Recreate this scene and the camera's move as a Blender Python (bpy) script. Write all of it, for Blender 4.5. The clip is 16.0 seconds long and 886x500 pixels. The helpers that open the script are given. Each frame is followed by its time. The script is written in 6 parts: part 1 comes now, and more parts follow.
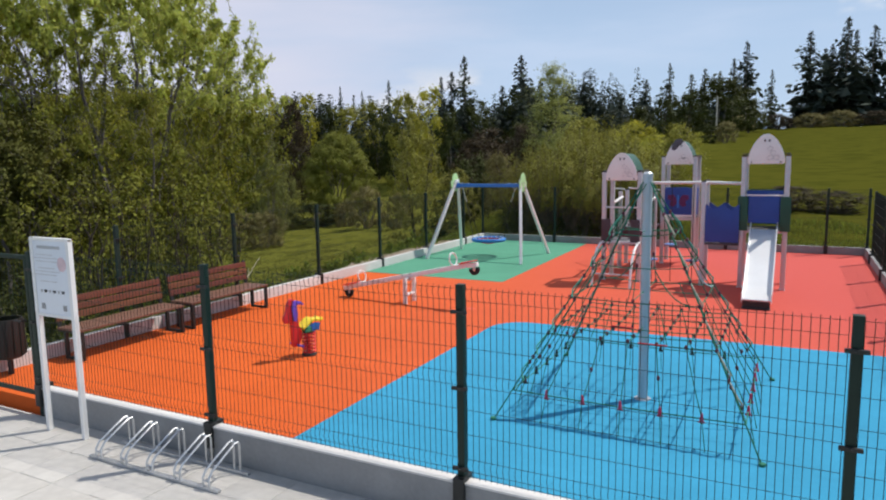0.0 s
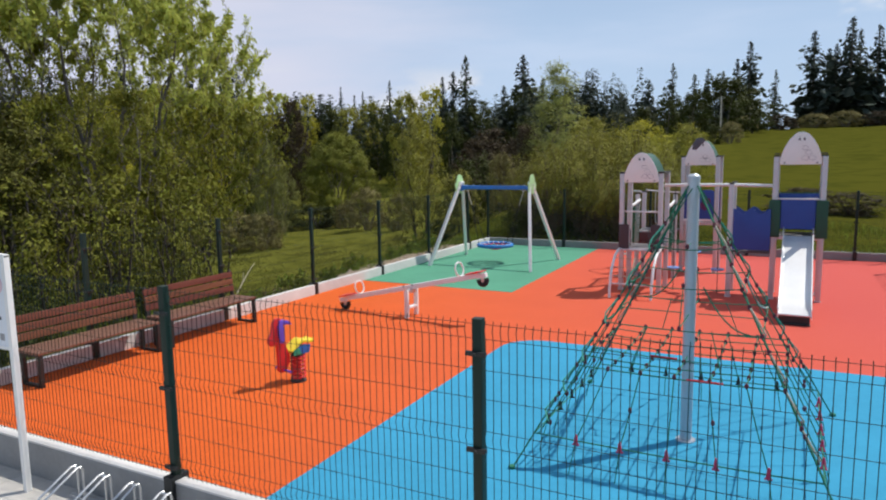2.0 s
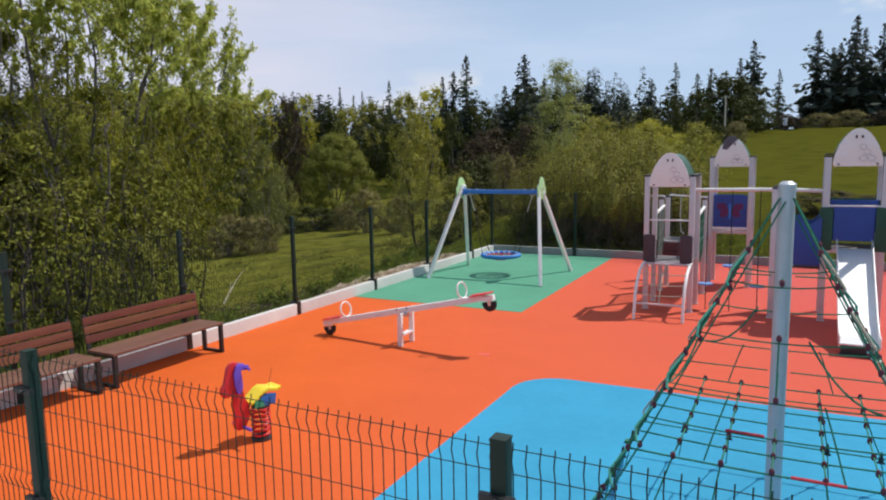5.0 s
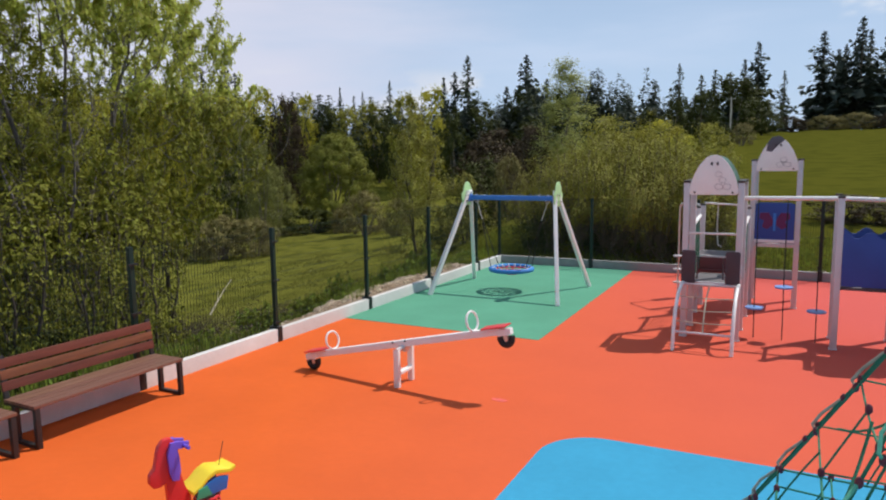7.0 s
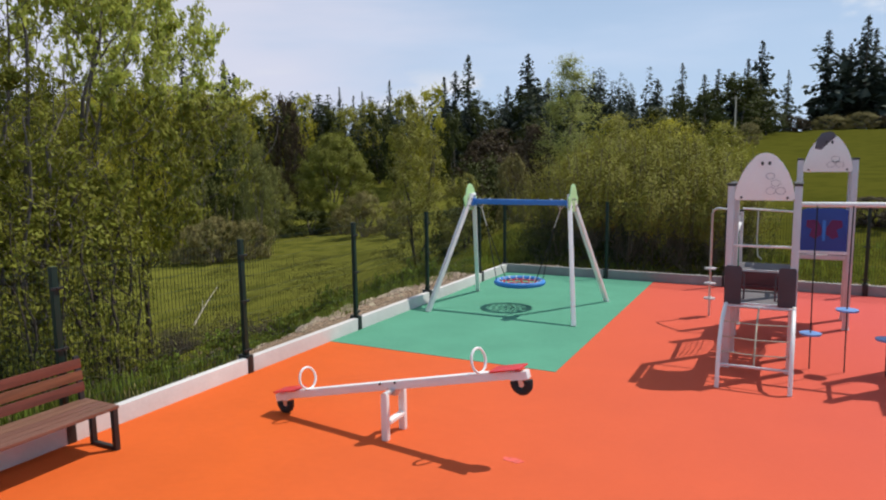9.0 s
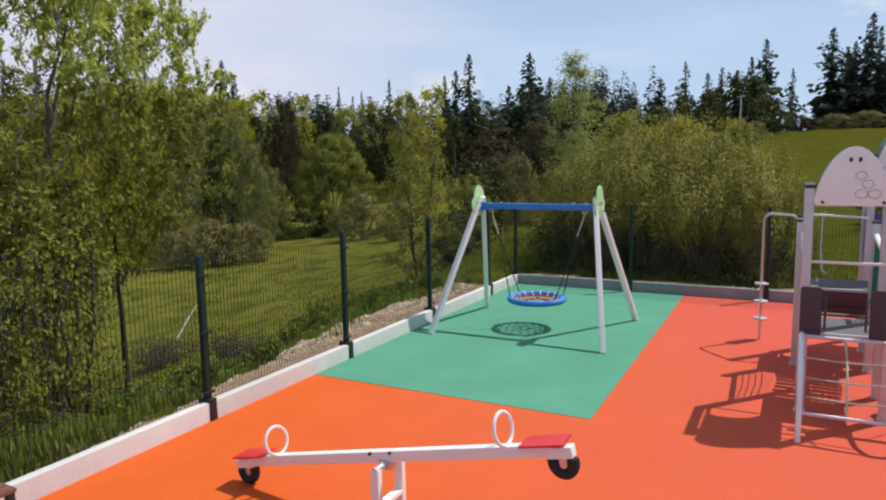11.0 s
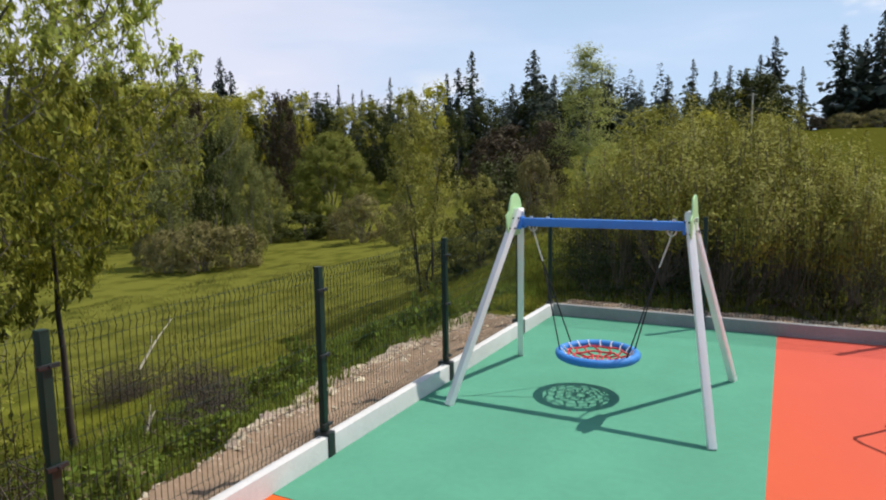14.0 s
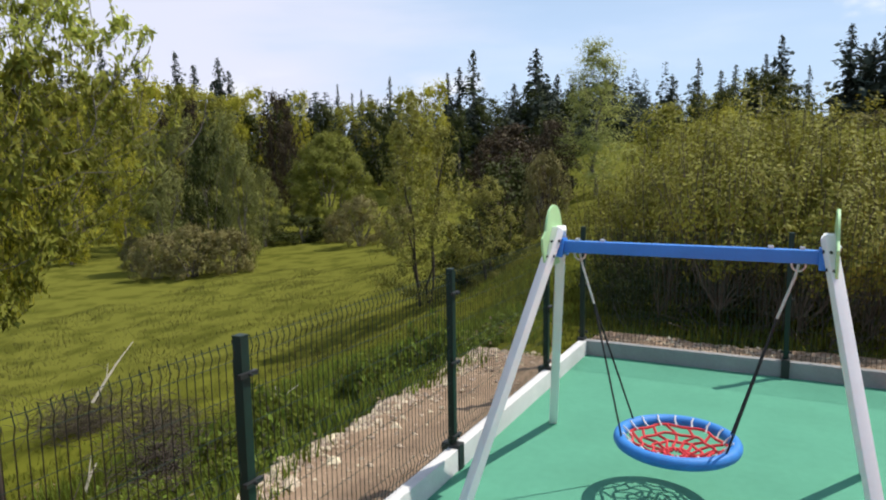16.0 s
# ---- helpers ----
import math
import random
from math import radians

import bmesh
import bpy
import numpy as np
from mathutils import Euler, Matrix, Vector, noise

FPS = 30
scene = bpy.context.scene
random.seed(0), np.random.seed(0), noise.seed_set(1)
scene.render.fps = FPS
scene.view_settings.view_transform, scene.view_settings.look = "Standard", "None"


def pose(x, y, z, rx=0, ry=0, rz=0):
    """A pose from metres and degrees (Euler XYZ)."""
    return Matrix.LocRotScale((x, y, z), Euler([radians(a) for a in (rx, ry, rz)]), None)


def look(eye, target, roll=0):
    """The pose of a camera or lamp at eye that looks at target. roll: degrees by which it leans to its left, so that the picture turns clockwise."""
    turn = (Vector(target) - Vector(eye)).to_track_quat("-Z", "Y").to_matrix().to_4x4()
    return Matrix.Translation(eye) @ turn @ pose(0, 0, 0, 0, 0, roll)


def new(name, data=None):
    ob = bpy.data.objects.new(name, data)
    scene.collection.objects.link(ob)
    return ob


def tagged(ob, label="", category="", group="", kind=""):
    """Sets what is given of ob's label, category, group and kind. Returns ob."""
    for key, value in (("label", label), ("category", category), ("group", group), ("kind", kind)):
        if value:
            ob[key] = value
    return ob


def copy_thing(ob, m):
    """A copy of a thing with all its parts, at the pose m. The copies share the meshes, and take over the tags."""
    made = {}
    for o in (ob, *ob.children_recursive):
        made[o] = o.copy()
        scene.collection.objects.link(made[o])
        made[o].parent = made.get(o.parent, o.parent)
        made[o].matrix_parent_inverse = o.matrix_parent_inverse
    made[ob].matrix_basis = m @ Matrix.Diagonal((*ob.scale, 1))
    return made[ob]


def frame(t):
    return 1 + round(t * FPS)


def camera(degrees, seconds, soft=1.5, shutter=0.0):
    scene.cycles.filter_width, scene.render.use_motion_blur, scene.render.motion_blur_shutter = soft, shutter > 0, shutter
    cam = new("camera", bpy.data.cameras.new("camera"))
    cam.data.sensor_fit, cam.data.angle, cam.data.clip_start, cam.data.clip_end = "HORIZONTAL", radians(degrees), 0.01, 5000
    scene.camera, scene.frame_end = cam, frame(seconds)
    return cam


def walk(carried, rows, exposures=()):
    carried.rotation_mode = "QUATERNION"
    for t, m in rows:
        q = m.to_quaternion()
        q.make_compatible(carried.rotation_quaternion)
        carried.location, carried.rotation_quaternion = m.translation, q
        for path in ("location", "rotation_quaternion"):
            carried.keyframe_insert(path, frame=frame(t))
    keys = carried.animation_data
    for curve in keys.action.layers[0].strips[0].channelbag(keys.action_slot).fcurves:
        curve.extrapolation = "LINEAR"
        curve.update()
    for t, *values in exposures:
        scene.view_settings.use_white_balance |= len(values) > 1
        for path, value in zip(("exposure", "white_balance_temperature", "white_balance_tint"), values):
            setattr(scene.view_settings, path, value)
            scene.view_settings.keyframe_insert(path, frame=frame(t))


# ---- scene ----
cam = camera(66, 16.0, soft=2.1)
PATH = [
    (0, (9.276, -2.478, 2.705), (8.365, -0.718, 2.439), -0.9),
    (0.5, (9.11, -2.204, 2.706), (8.198, -0.444, 2.44), -0.9),
    (1, (8.966, -1.964, 2.708), (8.052, -0.205, 2.442), -0.9),
    (1.5, (8.803, -1.7, 2.696), (7.891, 0.06, 2.43), -0.8),
    (2, (8.694, -1.506, 2.696), (7.78, 0.254, 2.432), -0.9),
    (2.5, (8.576, -1.307, 2.696), (7.662, 0.452, 2.431), -0.9),
    (3, (8.47, -1.109, 2.694), (7.556, 0.65, 2.43), -0.9),
    (3.5, (8.351, -0.864, 2.677), (7.438, 0.895, 2.415), -0.9),
    (4, (8.247, -0.623, 2.684), (7.332, 1.136, 2.422), -1.0),
    (6.5, (7.261, 1.175, 2.728), (6.346, 2.934, 2.469), -0.9),
    (7, (7.06, 1.529, 2.725), (6.144, 3.288, 2.467), -0.8),
    (7.5, (6.88, 1.888, 2.739), (5.964, 3.648, 2.482), -0.9),
    (8, (6.686, 2.262, 2.734), (5.77, 4.022, 2.476), -0.8),
    (8.5, (6.509, 2.623, 2.719), (5.593, 4.383, 2.462), -0.8),
    (9, (6.331, 2.962, 2.712), (5.414, 4.72, 2.455), -0.8),
    (11.5, (5.24, 4.837, 2.675), (4.321, 6.595, 2.42), -1.0),
    (12, (4.986, 5.241, 2.679), (4.067, 6.998, 2.424), -1.0),
    (12.5, (4.701, 5.69, 2.669), (3.783, 7.448, 2.414), -0.9),
    (13, (4.395, 6.173, 2.667), (3.475, 7.93, 2.412), -0.9),
    (13.5, (4.082, 6.673, 2.665), (3.162, 8.431, 2.41), -0.9),
    (14, (3.77, 7.193, 2.667), (2.849, 8.951, 2.411), -0.9),
    (14.5, (3.465, 7.755, 2.662), (2.544, 9.512, 2.408), -0.9),
    (15, (3.179, 8.313, 2.648), (2.256, 10.069, 2.395), -1.1),
    (15.5, (2.887, 8.859, 2.643), (1.964, 10.615, 2.391), -1.1),
    (16, (2.57, 9.396, 2.639), (1.648, 11.153, 2.386), -0.9),
]
walk(cam, [(t, look(eye, target, roll)) for t, eye, target, roll in PATH], [(0, 0.0), (9, 0.0), (12, 0.08), (14, 0.18), (16, 0.28)])

# ---- world, sun, exposure ----
SKY_HAZE = 0.45
SUN_DIR = Vector((0.40, 0.47, 1.0)).normalized()
world = bpy.data.worlds.new("sky")
scene.world = world
world.use_nodes = True
wn, wl = world.node_tree.nodes, world.node_tree.links
wn.clear()
sky = wn.new("ShaderNodeTexSky")
sky.sky_type, sky.sun_disc = "NISHITA", False
sky.sun_elevation, sky.sun_rotation = math.asin(SUN_DIR.z), math.atan2(SUN_DIR.x, SUN_DIR.y)
sky.air_density, sky.dust_density, sky.ozone_density = 1.0, 0.6, 2.0
tc = wn.new("ShaderNodeTexCoord")


def wnode(kind, **props):
    n = wn.new(kind)
    for key, value in props.items():
        n.inputs[key.replace("_", " ")].default_value = value
    return n


def wmath(op, a, b):
    n = wn.new("ShaderNodeMath")
    n.operation = op
    for i, v in enumerate((a, b)):
        if isinstance(v, (int, float)):
            n.inputs[i].default_value = v
        else:
            wl.new(v, n.inputs[i])
    return n.outputs["Value"]


def wrange(v, a, b, c=0.0, d=1.0):
    n = wnode("ShaderNodeMapRange", From_Min=a, From_Max=b, To_Min=c, To_Max=d)
    n.interpolation_type = "SMOOTHSTEP"
    wl.new(v, n.inputs["Value"])
    return n.outputs["Result"]


def wnoise(scale, stretch, detail=5.0):
    mp = wnode("ShaderNodeMapping", Scale=stretch, Rotation=(0.10, 0.12, 0.4))
    nz = wnode("ShaderNodeTexNoise", Scale=scale, Detail=detail)
    wl.new(tc.outputs["Generated"], mp.inputs["Vector"])
    wl.new(mp.outputs["Vector"], nz.inputs["Vector"])
    return nz.outputs["Fac"]


def wmix(f, c1, c2):
    n = wn.new("ShaderNodeMixRGB")
    for key, v in (("Fac", f), ("Color1", c1), ("Color2", c2)):
        if isinstance(v, (int, float)):
            n.inputs[key].default_value = v
        elif isinstance(v, tuple):
            n.inputs[key].default_value = v
        else:
            wl.new(v, n.inputs[key])
    return n.outputs["Color"]


# thin high veil over one half of the sky, haze, and small cumulus low down
sep = wn.new("ShaderNodeSeparateXYZ")
wl.new(tc.outputs["Generated"], sep.inputs["Vector"])
dot = wn.new("ShaderNodeVectorMath")
dot.operation = "DOT_PRODUCT"
wl.new(tc.outputs["Generated"], dot.inputs[0])
dot.inputs[1].default_value = (-0.74, 0.38, 0.56)
veil = wrange(wmath("ADD", dot.outputs["Value"], wmath("MULTIPLY", wmath("SUBTRACT", wnoise(2.0, (1, 1, 5)), 0.5), 0.28)), 0.70, 0.86, 0.0, 0.85)
wisps = wrange(wnoise(2.2, (1.2, 1.2, 6.0), 8.0), 0.45, 0.75, 0.0, 0.5)
low = wmath("MULTIPLY", wrange(sep.outputs["Z"], 0.04, 0.08), wrange(sep.outputs["Z"], 0.10, 0.14, 1.0, 0.0))
cumulus = wmath("MULTIPLY", low, wrange(wnoise(6.0, (1.0, 1.0, 2.6), 8.0), 0.54, 0.66, 0.0, 0.8))
colour = wmix(SKY_HAZE, sky.outputs["Color"], (5.9, 8.0, 11.2, 1))
colour = wmix(wrange(sep.outputs["Z"], 0.10, 0.45, 0.55, 0.0), colour, (7.6, 9.8, 13.2, 1))
colour = wmix(wisps, colour, (8.4, 9.7, 12.2, 1))
colour = wmix(veil, colour, (9.4, 9.5, 11.3, 1))
puff = wn.new("ShaderNodeVectorMath")
puff.operation = "DOT_PRODUCT"
wl.new(tc.outputs["Generated"], puff.inputs[0])
puff.inputs[1].default_value = (0.0491, 0.9801, 0.1923)
cloud = wrange(wmath("ADD", puff.outputs["Value"], wmath("MULTIPLY", wmath("SUBTRACT", wnoise(9.0, (1, 1, 2), 6.0), 0.5), 0.004)), 0.9991, 0.9999, 0.0, 0.85)
colour = wmix(cumulus, colour, (10.4, 10.6, 11.3, 1))
colour = wmix(cloud, colour, (12.0, 12.1, 12.7, 1))
bg = wn.new("ShaderNodeBackground")
bg.inputs["Strength"].default_value = 0.075
wo = wn.new("ShaderNodeOutputWorld")
wl.new(colour, bg.inputs["Color"])
wl.new(bg.outputs["Background"], wo.inputs["Surface"])
sun = new("sun", bpy.data.lights.new("sun", "SUN"))
sun.data.energy, sun.data.angle, sun.data.color = 4.15, radians(0.5), (1.0, 0.95, 0.87)
sun.matrix_world = look((0, 0, 0), -SUN_DIR)


# ---- materials ----
def mat(name, base, rough=0.6, metal=0.0, scale=8.0, vary=0.15, bump=0.0, bump_scale=60.0, tint=None, spec=0.5, each=0.0, island=0.0, coat=0.0, streak=None):
    """A principled material with variation at two scales and fine relief."""
    m = bpy.data.materials.new(name)
    m.use_nodes = True
    n, l = m.node_tree.nodes, m.node_tree.links
    b = n["Principled BSDF"]
    b.inputs["Roughness"].default_value, b.inputs["Metallic"].default_value = rough, metal
    b.inputs["Specular IOR Level"].default_value = spec
    b.inputs["Coat Weight"].default_value = coat
    co = n.new("ShaderNodeTexCoord")
    vec = co.outputs["Object"]
    if streak:
        mp = n.new("ShaderNodeMapping")
        mp.inputs["Scale"].default_value = streak
        l.new(vec, mp.inputs["Vector"])
        vec = mp.outputs["Vector"]
    big, fine = n.new("ShaderNodeTexNoise"), n.new("ShaderNodeTexNoise")
    big.inputs["Scale"].default_value, big.inputs["Detail"].default_value = scale, 5
    fine.inputs["Scale"].default_value, fine.inputs["Detail"].default_value = scale * 11, 3
    l.new(vec, big.inputs["Vector"])
    l.new(vec, fine.inputs["Vector"])
    add = n.new("ShaderNodeMath")
    add.operation = "MULTIPLY_ADD"
    add.inputs[1].default_value = 0.5
    l.new(fine.outputs["Fac"], add.inputs[0])
    l.new(big.outputs["Fac"], add.inputs[2])
    rng = n.new("ShaderNodeMapRange")
    rng.inputs["From Min"].default_value, rng.inputs["From Max"].default_value = 0.45, 1.05
    rng.inputs["To Min"].default_value, rng.inputs["To Max"].default_value = 0.0, 1.0
    l.new(add.outputs["Value"], rng.inputs["Value"])
    mix = n.new("ShaderNodeMixRGB")
    dark = tuple(c * (1 - vary) for c in base)
    lite = tint or tuple(min(1, c * (1 + vary)) for c in base)
    mix.inputs["Color1"].default_value, mix.inputs["Color2"].default_value = (*dark, 1), (*lite, 1)
    l.new(rng.outputs["Result"], mix.inputs["Fac"])
    col = mix.outputs["Color"]
    if each or island:
        hsv = n.new("ShaderNodeHueSaturation")
        vr = n.new("ShaderNodeMapRange")
        amount = each or island
        vr.inputs["To Min"].default_value, vr.inputs["To Max"].default_value = 1 - amount, 1 + amount
        hr = n.new("ShaderNodeMapRange")
        hr.inputs["To Min"].default_value, hr.inputs["To Max"].default_value = 0.5 - amount * 0.07, 0.5 + amount * 0.07
        if each:
            src = n.new("ShaderNodeObjectInfo").outputs["Random"]
        else:
            src = n.new("ShaderNodeNewGeometry").outputs["Random Per Island"]
        l.new(src, vr.inputs["Value"])
        l.new(src, hr.inputs["Value"])
        l.new(vr.outputs["Result"], hsv.inputs["Value"])
        l.new(hr.outputs["Result"], hsv.inputs["Hue"])
        l.new(col, hsv.inputs["Color"])
        col = hsv.outputs["Color"]
    l.new(col, b.inputs["Base Color"])
    if bump:
        nb = n.new("ShaderNodeTexNoise")
        nb.inputs["Scale"].default_value, nb.inputs["Detail"].default_value = bump_scale, 4
        l.new(vec, nb.inputs["Vector"])
        bp = n.new("ShaderNodeBump")
        bp.inputs["Strength"].default_value, bp.inputs["Distance"].default_value = bump, 0.01
        l.new(nb.outputs["Fac"], bp.inputs["Height"])
        l.new(bp.outputs["Normal"], b.inputs["Normal"])
    return m


def leaf_mat(name, base, amount=0.3, through_light=0.28):
    """Leaves: part of the light passes through them."""
    m = mat(name, base, rough=0.6, scale=0.9, vary=0.38, island=amount, spec=0.10)
    n, l = m.node_tree.nodes, m.node_tree.links
    b, out = n["Principled BSDF"], n["Material Output"]
    tr = n.new("ShaderNodeBsdfTranslucent")
    mx = n.new("ShaderNodeMixShader")
    mx.inputs["Fac"].default_value = through_light
    src = b.inputs["Base Color"].links[0].from_socket
    l.new(src, tr.inputs["Color"])
    l.new(b.outputs["BSDF"], mx.inputs[1])
    l.new(tr.outputs["BSDF"], mx.inputs[2])
    l.new(mx.outputs["Shader"], out.inputs["Surface"])
    return m


M_ORANGE = mat("orange_rubber", (0.62, 0.112, 0.023), rough=0.8, scale=1.1, vary=0.08, bump=0.35, bump_scale=260, spec=0.07)
n_, l_ = M_ORANGE.node_tree.nodes, M_ORANGE.node_tree.links
b_ = n_["Principled BSDF"]
geo_ = n_.new("ShaderNodeTexCoord")
along_ = n_.new("ShaderNodeVectorMath")
along_.operation = "DOT_PRODUCT"
along_.inputs[1].default_value = (0.9, 0.45, 0)
fade_ = n_.new("ShaderNodeMapRange")
fade_.inputs["From Min"].default_value, fade_.inputs["From Max"].default_value = 5.0, 14.0
coral_ = n_.new("ShaderNodeMixRGB")
coral_.inputs["Color2"].default_value = (0.56, 0.100, 0.084, 1)
l_.new(geo_.outputs["Object"], along_.inputs[0])
l_.new(along_.outputs["Value"], fade_.inputs["Value"])
l_.new(fade_.outputs["Result"], coral_.inputs["Fac"])
l_.new(b_.inputs["Base Color"].links[0].from_socket, coral_.inputs["Color1"])
l_.new(coral_.outputs["Color"], b_.inputs["Base Color"])
M_BLUE = mat("blue_rubber", (0.046, 0.290, 0.470), rough=0.8, scale=1.1, vary=0.10, bump=0.35, bump_scale=260, spec=0.07)
M_GREEN = mat("green_rubber", (0.098, 0.296, 0.195), rough=0.8, scale=1.1, vary=0.10, bump=0.35, bump_scale=260, spec=0.07)
# one concrete in two tones: dark for shaded faces, pale for sunlit ones
M_CONC_SHADE = mat("concrete", (0.27, 0.265, 0.26), rough=0.85, scale=2.5, vary=0.16, bump=0.4, bump_scale=90, each=0.06)
M_CONC_LIT = mat("sunlit_concrete", (0.62, 0.60, 0.58), rough=0.85, scale=2.5, vary=0.10, bump=0.4, bump_scale=90, each=0.05)
M_PAVE = mat("paving", (0.49, 0.465, 0.43), rough=0.9, scale=1.2, vary=0.16, bump=0.4, bump_scale=120, each=0.05)
M_PAVEBED = mat("paving_joint", (0.42, 0.41, 0.38), rough=0.95, scale=3, vary=0.2)
M_FENCE = mat("fence_green", (0.006, 0.022, 0.015), rough=0.5, scale=6, vary=0.2, spec=0.35)
M_CLAMP = mat("black_clamp", (0.012, 0.014, 0.014), rough=0.5, scale=10, vary=0.2)
M_GRAVEL = mat("gravel", (0.235, 0.150, 0.092), rough=0.95, scale=1.4, vary=0.3, bump=1.0, bump_scale=40, tint=(0.34, 0.235, 0.150))
M_STONE = mat("light_stone", (0.50, 0.40, 0.29), rough=0.9, scale=6, vary=0.25, bump=0.5, bump_scale=30, island=0.3)
M_GRASSLAND = mat("grassland", (0.130, 0.142, 0.019), rough=0.95, scale=0.12, vary=0.30, bump=0.22, bump_scale=3.0, tint=(0.190, 0.200, 0.026), spec=0.0)
n_, l_ = M_GRASSLAND.node_tree.nodes, M_GRASSLAND.node_tree.links
b_ = n_["Principled BSDF"]
geo_, cut_ = n_.new("ShaderNodeTexCoord"), n_.new("ShaderNodeSeparateXYZ")
hill_, fac_ = n_.new("ShaderNodeMapRange"), n_.new("ShaderNodeMapRange")
hill_.inputs["From Min"].default_value, hill_.inputs["From Max"].default_value = -16.0, 2.0
pat_ = n_.new("ShaderNodeTexNoise")
pat_.inputs["Scale"].default_value, pat_.inputs["Detail"].default_value = 0.55, 8
fac_.inputs["From Min"].default_value, fac_.inputs["From Max"].default_value = 0.46, 0.62
fac_.inputs["To Max"].default_value = 0.6
olive_, rough_ = n_.new("ShaderNodeMixRGB"), n_.new("ShaderNodeMixRGB")
far_, along_, field_ = n_.new("ShaderNodeMixRGB"), n_.new("ShaderNodeVectorMath"), n_.new("ShaderNodeMapRange")
along_.operation = "DOT_PRODUCT"
along_.inputs[1].default_value = (-0.4635, 0.886, 0)
field_.inputs["From Min"].default_value, field_.inputs["From Max"].default_value = 22.0, 31.0
far_.inputs["Color2"].default_value = (0.126, 0.127, 0.023, 1)
l_.new(geo_.outputs["Object"], along_.inputs[0])
l_.new(along_.outputs["Value"], field_.inputs["Value"])
l_.new(field_.outputs["Result"], far_.inputs["Fac"])
olive_.inputs["Color2"].default_value = (0.073, 0.073, 0.011, 1)
rough_.inputs["Color2"].default_value = (0.044, 0.050, 0.008, 1)
l_.new(geo_.outputs["Object"], cut_.inputs["Vector"])
l_.new(geo_.outputs["Object"], pat_.inputs["Vector"])
l_.new(cut_.outputs["X"], hill_.inputs["Value"])
l_.new(pat_.outputs["Fac"], fac_.inputs["Value"])
l_.new(hill_.outputs["Result"], olive_.inputs["Fac"])
l_.new(fac_.outputs["Result"], rough_.inputs["Fac"])
l_.new(b_.inputs["Base Color"].links[0].from_socket, far_.inputs["Color1"])
l_.new(far_.outputs["Color"], olive_.inputs["Color1"])
l_.new(olive_.outputs["Color"], rough_.inputs["Color1"])
l_.new(rough_.outputs["Color"], b_.inputs["Base Color"])
M_STRAW = leaf_mat("dry_grass", (0.300, 0.235, 0.110), 0.4, 0.3)
M_BLADE = leaf_mat("grass_blade", (0.158, 0.176, 0.027), 0.35, 0.5)
M_BARK = mat("bark", (0.165, 0.140, 0.115), rough=0.95, scale=5, vary=0.4, bump=0.9, bump_scale=30)
M_TWIG = mat("dry_twig", (0.060, 0.046, 0.034), rough=0.95, scale=8, vary=0.35, island=0.3)
M_DEAD = mat("bleached_wood", (0.52, 0.47, 0.38), rough=0.9, scale=8, vary=0.2)
M_OLIVELEAF = leaf_mat("olive_leaf", (0.215, 0.185, 0.068), 0.16, 0.24)
M_ROUNDLEAF = leaf_mat("round_shrub_leaf", (0.200, 0.208, 0.036), 0.16, 0.30)
M_DARKTWIG = mat("dark_twig", (0.052, 0.038, 0.030), rough=0.95, scale=6, vary=0.3)
M_RODS = mat("willow_rods", (0.105, 0.082, 0.058), rough=0.9, scale=6, vary=0.35)
M_GREYTWIG = mat("grey_twig", (0.150, 0.128, 0.122), rough=0.95, scale=6, vary=0.35)
M_BIRCHLEAF = leaf_mat("birch_leaf", (0.34, 0.36, 0.11), 0.12, 0.5)
# willow leaf darkened to hold the shade low among the willows
M_SHADEWILLOW = leaf_mat("shaded_willow_leaf", (0.090, 0.090, 0.018), 0.18, 0.18)
# brighter leaf colour that paints the sun on the big willow's top
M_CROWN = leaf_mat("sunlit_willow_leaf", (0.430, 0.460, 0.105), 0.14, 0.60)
M_MEADOWBLADE = leaf_mat("rough_meadow_blade", (0.125, 0.122, 0.032), 0.30, 0.5)
M_LITTER = leaf_mat("dead_leaf_litter", (0.17, 0.125, 0.075), 0.3, 0.1)
M_WEED = leaf_mat("weed_leaf", (0.165, 0.205, 0.032), 0.3, 0.45)
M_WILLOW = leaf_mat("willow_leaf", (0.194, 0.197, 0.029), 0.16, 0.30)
M_SAPLING = leaf_mat("sapling_leaf", (0.240, 0.228, 0.052), 0.14, 0.26)
M_WILLOW2 = leaf_mat("willow_leaf_yellow", (0.400, 0.375, 0.046), 0.14, 0.52)
M_SPRING = leaf_mat("spring_tree_leaf", (0.262, 0.252, 0.042), 0.16, 0.36)
M_SHRUB = leaf_mat("shrub_leaf", (0.232, 0.220, 0.038), 0.10, 0.20)
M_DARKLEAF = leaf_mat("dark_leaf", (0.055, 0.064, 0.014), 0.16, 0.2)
M_GREYLEAF = leaf_mat("grey_green_leaf", (0.190, 0.194, 0.056), 0.14, 0.23)
M_BROWNLEAF = leaf_mat("brown_leaf", (0.060, 0.042, 0.022), 0.35, 0.15)
M_SPRUCE = leaf_mat("spruce_needles", (0.052, 0.066, 0.050), 0.35, 0.12)
M_SPRUCE2 = leaf_mat("lighter_needles", (0.062, 0.078, 0.042), 0.35, 0.12)


